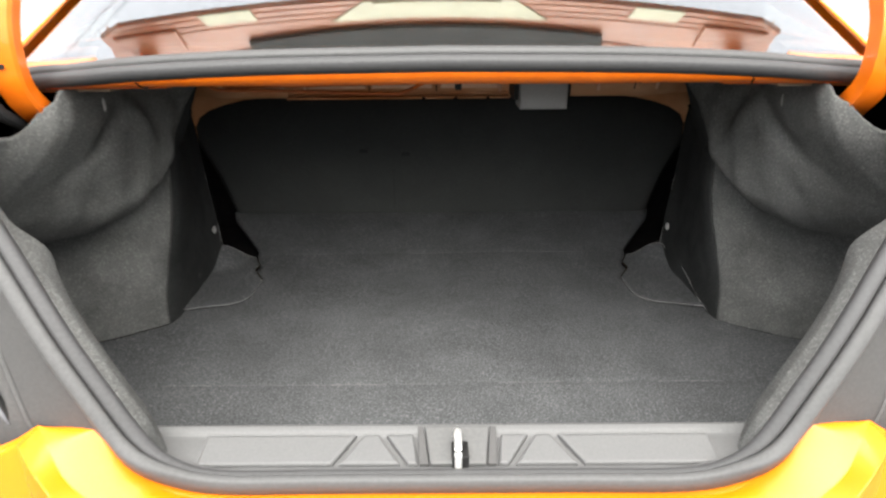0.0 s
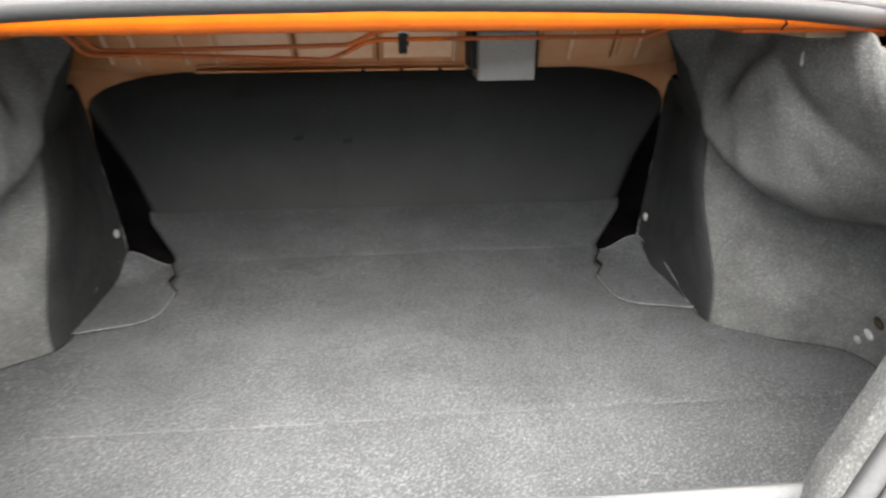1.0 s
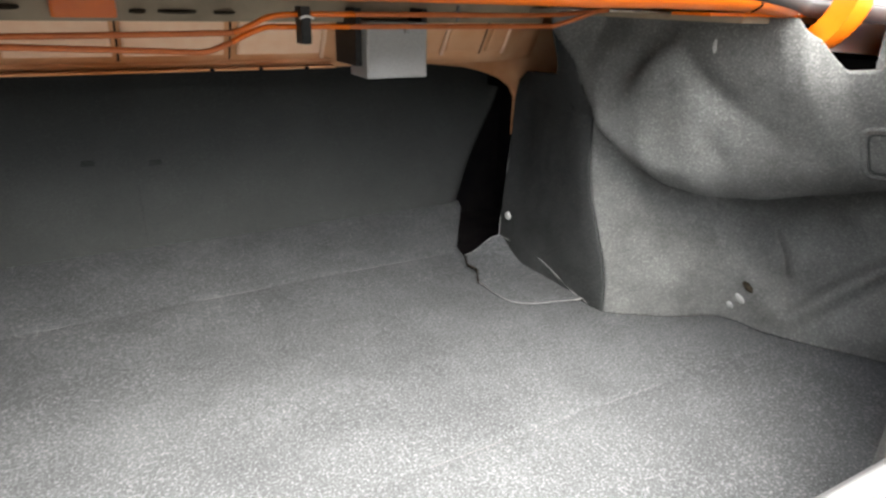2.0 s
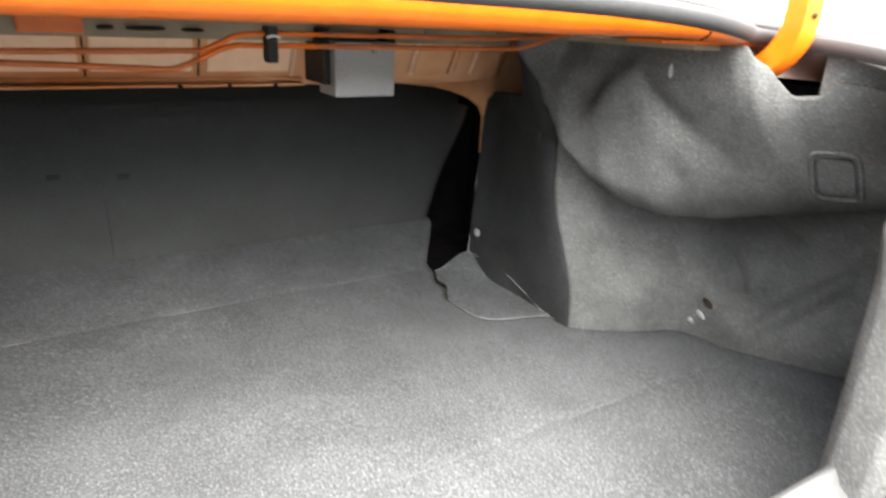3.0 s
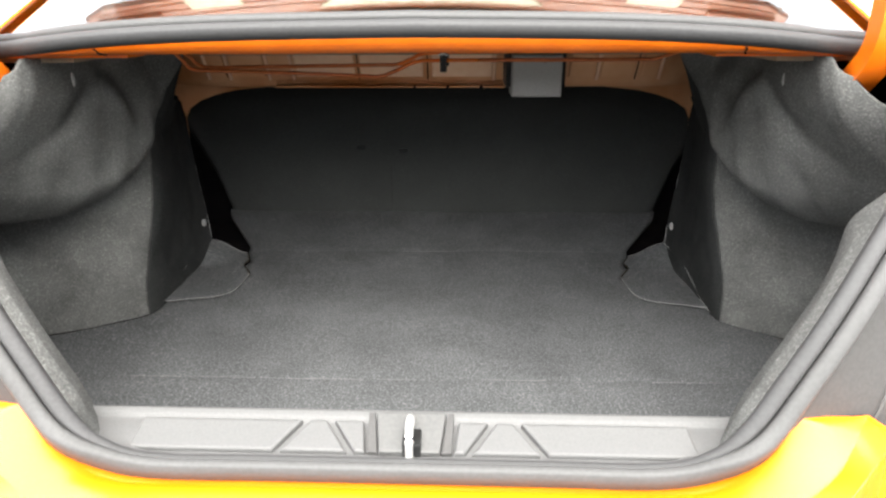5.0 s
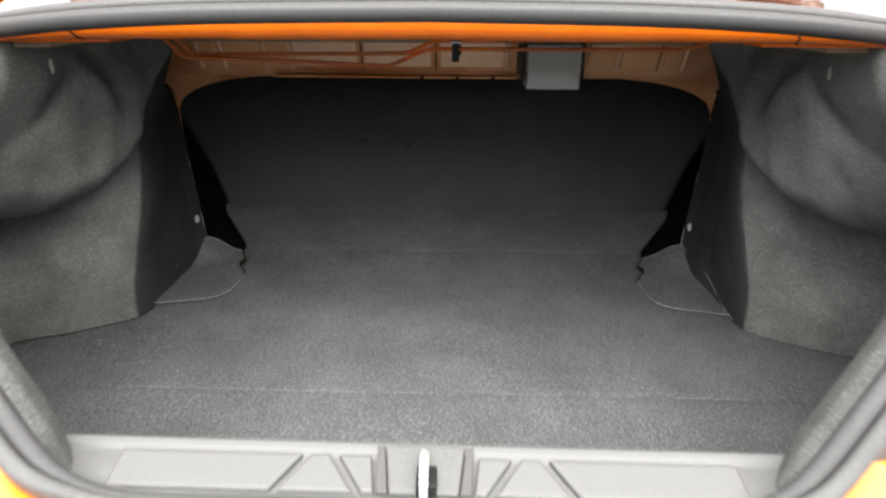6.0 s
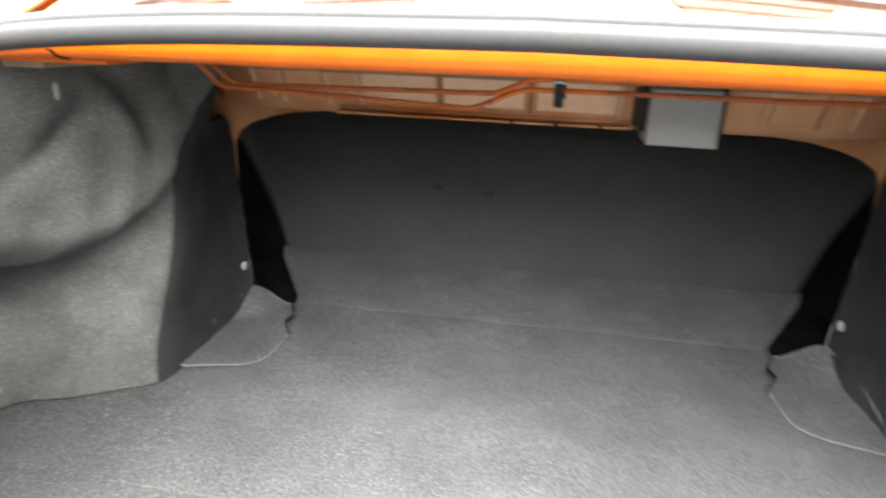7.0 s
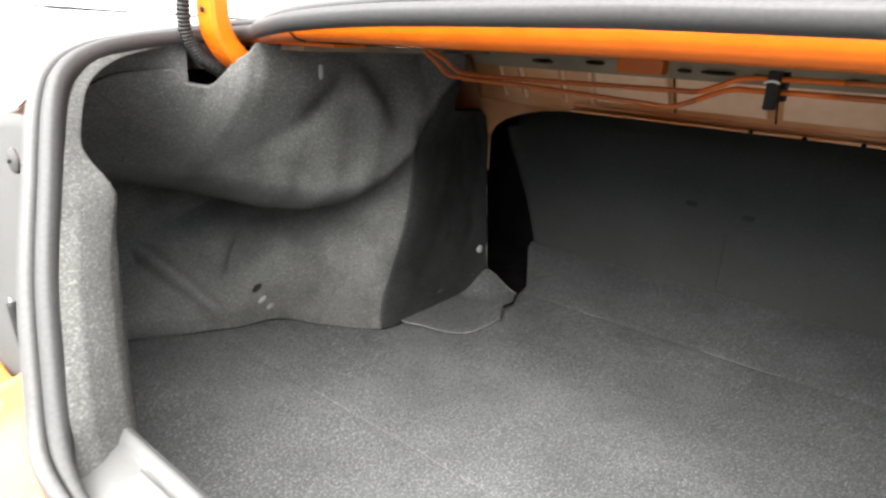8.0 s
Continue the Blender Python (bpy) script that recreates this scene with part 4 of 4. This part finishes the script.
def lid_half(h):
    """Half the lid's width at height h."""
    return curve1([(-0.1, 0.60), (0.0, 0.605), (0.06, 0.635), (0.12, 0.67), (0.30, 0.72), (0.78, 0.74)], h)


def skin_fn(a, b):
    f = 2 * a - 1
    u = f * 0.59
    h = (lid_edge(u) + 0.035) * (1 - b) + 0.78 * b
    return lid_pt(f * (lid_half(h) - 0.012), h, -0.014 + 0.004 * f * f)


part("outer_skin", sheet(skin_fn, 30, 16, 0.003), ORANGE, lid, "orange outer skin", True)
part("skin_lining", sheet(lambda a, b: skin_fn(0.02 + a * 0.96, 0.03 + b * 0.94) + OUT * 0.004, 30, 16, 0.001), PRIMER_GREEN, lid, "pale primer inside the skin", True)
rim = [lid_pt(u, lid_edge(u)) for u in np.linspace(-0.60, 0.60, 25)]
part("edge_beam", prism(rim + [*[lid_pt(lid_half(h), h) for h in (0.0, 0.03, 0.06, 0.09, 0.12)], *[lid_pt(-lid_half(h), h) for h in (0.12, 0.09, 0.06, 0.03, 0.0)]], OUT * 0.010, 0.004), LID_IN, lid, "thin orange paint over brown primer")
for q0, q1 in ((-0.415, -0.325), (0.335, 0.42)):
    e0, e1 = lid_edge(q0), lid_edge(q1)
    part("cover", prism([lid_pt(q0, e0 - 0.001, 0.0105), lid_pt(q1, e1 - 0.001, 0.0105), lid_pt(q1, e1 + 0.036, 0.0105), lid_pt(q0, e0 + 0.036, 0.0105)], OUT * 0.002, 0.001), PRIMER_GREEN, lid, "pale green cover")
part("cover", prism([lid_pt(-0.13, -0.002, 0.0105), lid_pt(0.13, -0.002, 0.0105), lid_pt(0.20, 0.060, 0.0105), lid_pt(-0.20, 0.060, 0.0105)], OUT * 0.002, 0.001), PRIMER_GREEN, lid, "pale green trapezoid cover")
part("cover_plate", prism([lid_pt(-0.115, 0.0, 0.0127), lid_pt(0.105, 0.0, 0.0127), lid_pt(0.105, 0.026, 0.0127), lid_pt(-0.115, 0.026, 0.0127)], OUT * 0.003, 0.002), PRIMER_GREEN, lid, "pale green plate")
for off in (0.014, 0.034, 0.052):
    bead = [lid_pt(u, lid_edge(u) + off, 0.010) for u in np.linspace(-0.57, 0.57, 41)]
    part("pressed_bead", sweep(bead, circle(0.0018, 8)), LID_IN, lid, smooth=True)
part("cross_beam", prism([lid_pt(-0.67, 0.12), lid_pt(0.67, 0.12), lid_pt(0.68, 0.16), lid_pt(-0.68, 0.16)], OUT * 0.014, 0.006), LID_IN, lid)
part("inner_panel", prism([lid_pt(-0.68, 0.16), lid_pt(0.68, 0.16), lid_pt(0.72, 0.30), lid_pt(0.74, 0.78), lid_pt(-0.74, 0.78), lid_pt(-0.72, 0.30)], OUT * 0.010, 0.006), LID_IN, lid)
part("lid_liner", prism([lid_pt(-0.37, 0.082, 0.015), lid_pt(0.31, 0.082, 0.015), lid_pt(0.50, 0.66, 0.015), lid_pt(-0.50, 0.66, 0.015)], OUT * 0.006, 0.004), SEAT_FELT, lid, "dark felt liner")
for q in (-1, 1):
    part("lip", prism([lid_pt(q * lid_half(h), h) for h in (-0.01, 0.12, 0.3, 0.78)] + [lid_pt(q * lid_half(h), h, -0.03) for h in (0.78, 0.3, 0.12, -0.01)], (q * 0.004, 0, 0), 0), LID_IN, lid)
    part("stamped_recess", prism([lid_pt(q * 0.47, -0.005, 0.009), lid_pt(q * 0.58, -0.03, 0.009), lid_pt(q * 0.59, 0.06, 0.009), lid_pt(q * 0.49, 0.07, 0.009)], OUT * 0.008, 0.006), LID_IN, lid)

# ---- overhead cables beyond the car and the unseen poles added to carry them ----
def pole_at(x, y, h, r):
    """A tapered timber pole with a crossarm and its insulators."""
    pole = thing("utility_pole", (x, y, 0), "unseen weathered timber pole, added to carry the cables", "utility pole", "utility poles")
    part("post", sweep([(x, y, h * k / 6) for k in range(7)], circle(r, 12), (0, 1, 0)), POLE_WOOD, pole, smooth=True)
    arm = part("crossarm", block(x - 6 * r, x + 6 * r, y - 0.7 * r, y + 0.7 * r, h - 3.2 * r, h - 1.8 * r, 0.1 * r), POLE_WOOD, pole)
    for q in (-5, 0, 5):
        part("insulator", sweep([(x + q * r, y, h - 1.8 * r + 0.4 * r * k) for k in range(5)], circle(0.35 * r, 8), (0, 1, 0)), BOX_GREY, arm, "grey insulator", True)


def cable_span(a, b, sag, r):
    pts = [Vector(a).lerp(Vector(b), k / 24) - Vector((0, 0, sag * (1 - (k / 12 - 1) ** 2))) for k in range(25)]
    cable = thing("overhead_cable", a, "thin dark cable between added poles, for lines mirrored in paint and glass", "cable", "overhead cables")
    part("strand", sweep(pts, circle(r, 6)), BLACK, cable, smooth=True)


# far spans stand in for cable reflections on the wing paint
pole_at(-121, 12, 4.4, 0.22)
pole_at(-90, 89, 3.1, 0.22)
cable_span((-121, 12, 4.1), (-90, 89, 2.9), 0.72, 0.16)
cable_span((-121, 12, 2.6), (-90, 89, 2.7), -0.12, 0.13)
# near spans, added to mirror in the rear window in place of twigs
pole_at(-14, 1, 9.0, 0.13)
pole_at(1, 16, 9.4, 0.13)
for h, sag, r in ((8.8, 0.7, 0.016), (8.3, 0.5, 0.02), (7.7, 0.9, 0.014)):
    cable_span((-14, 1, h), (1, 16, h + 0.4), sag, r)
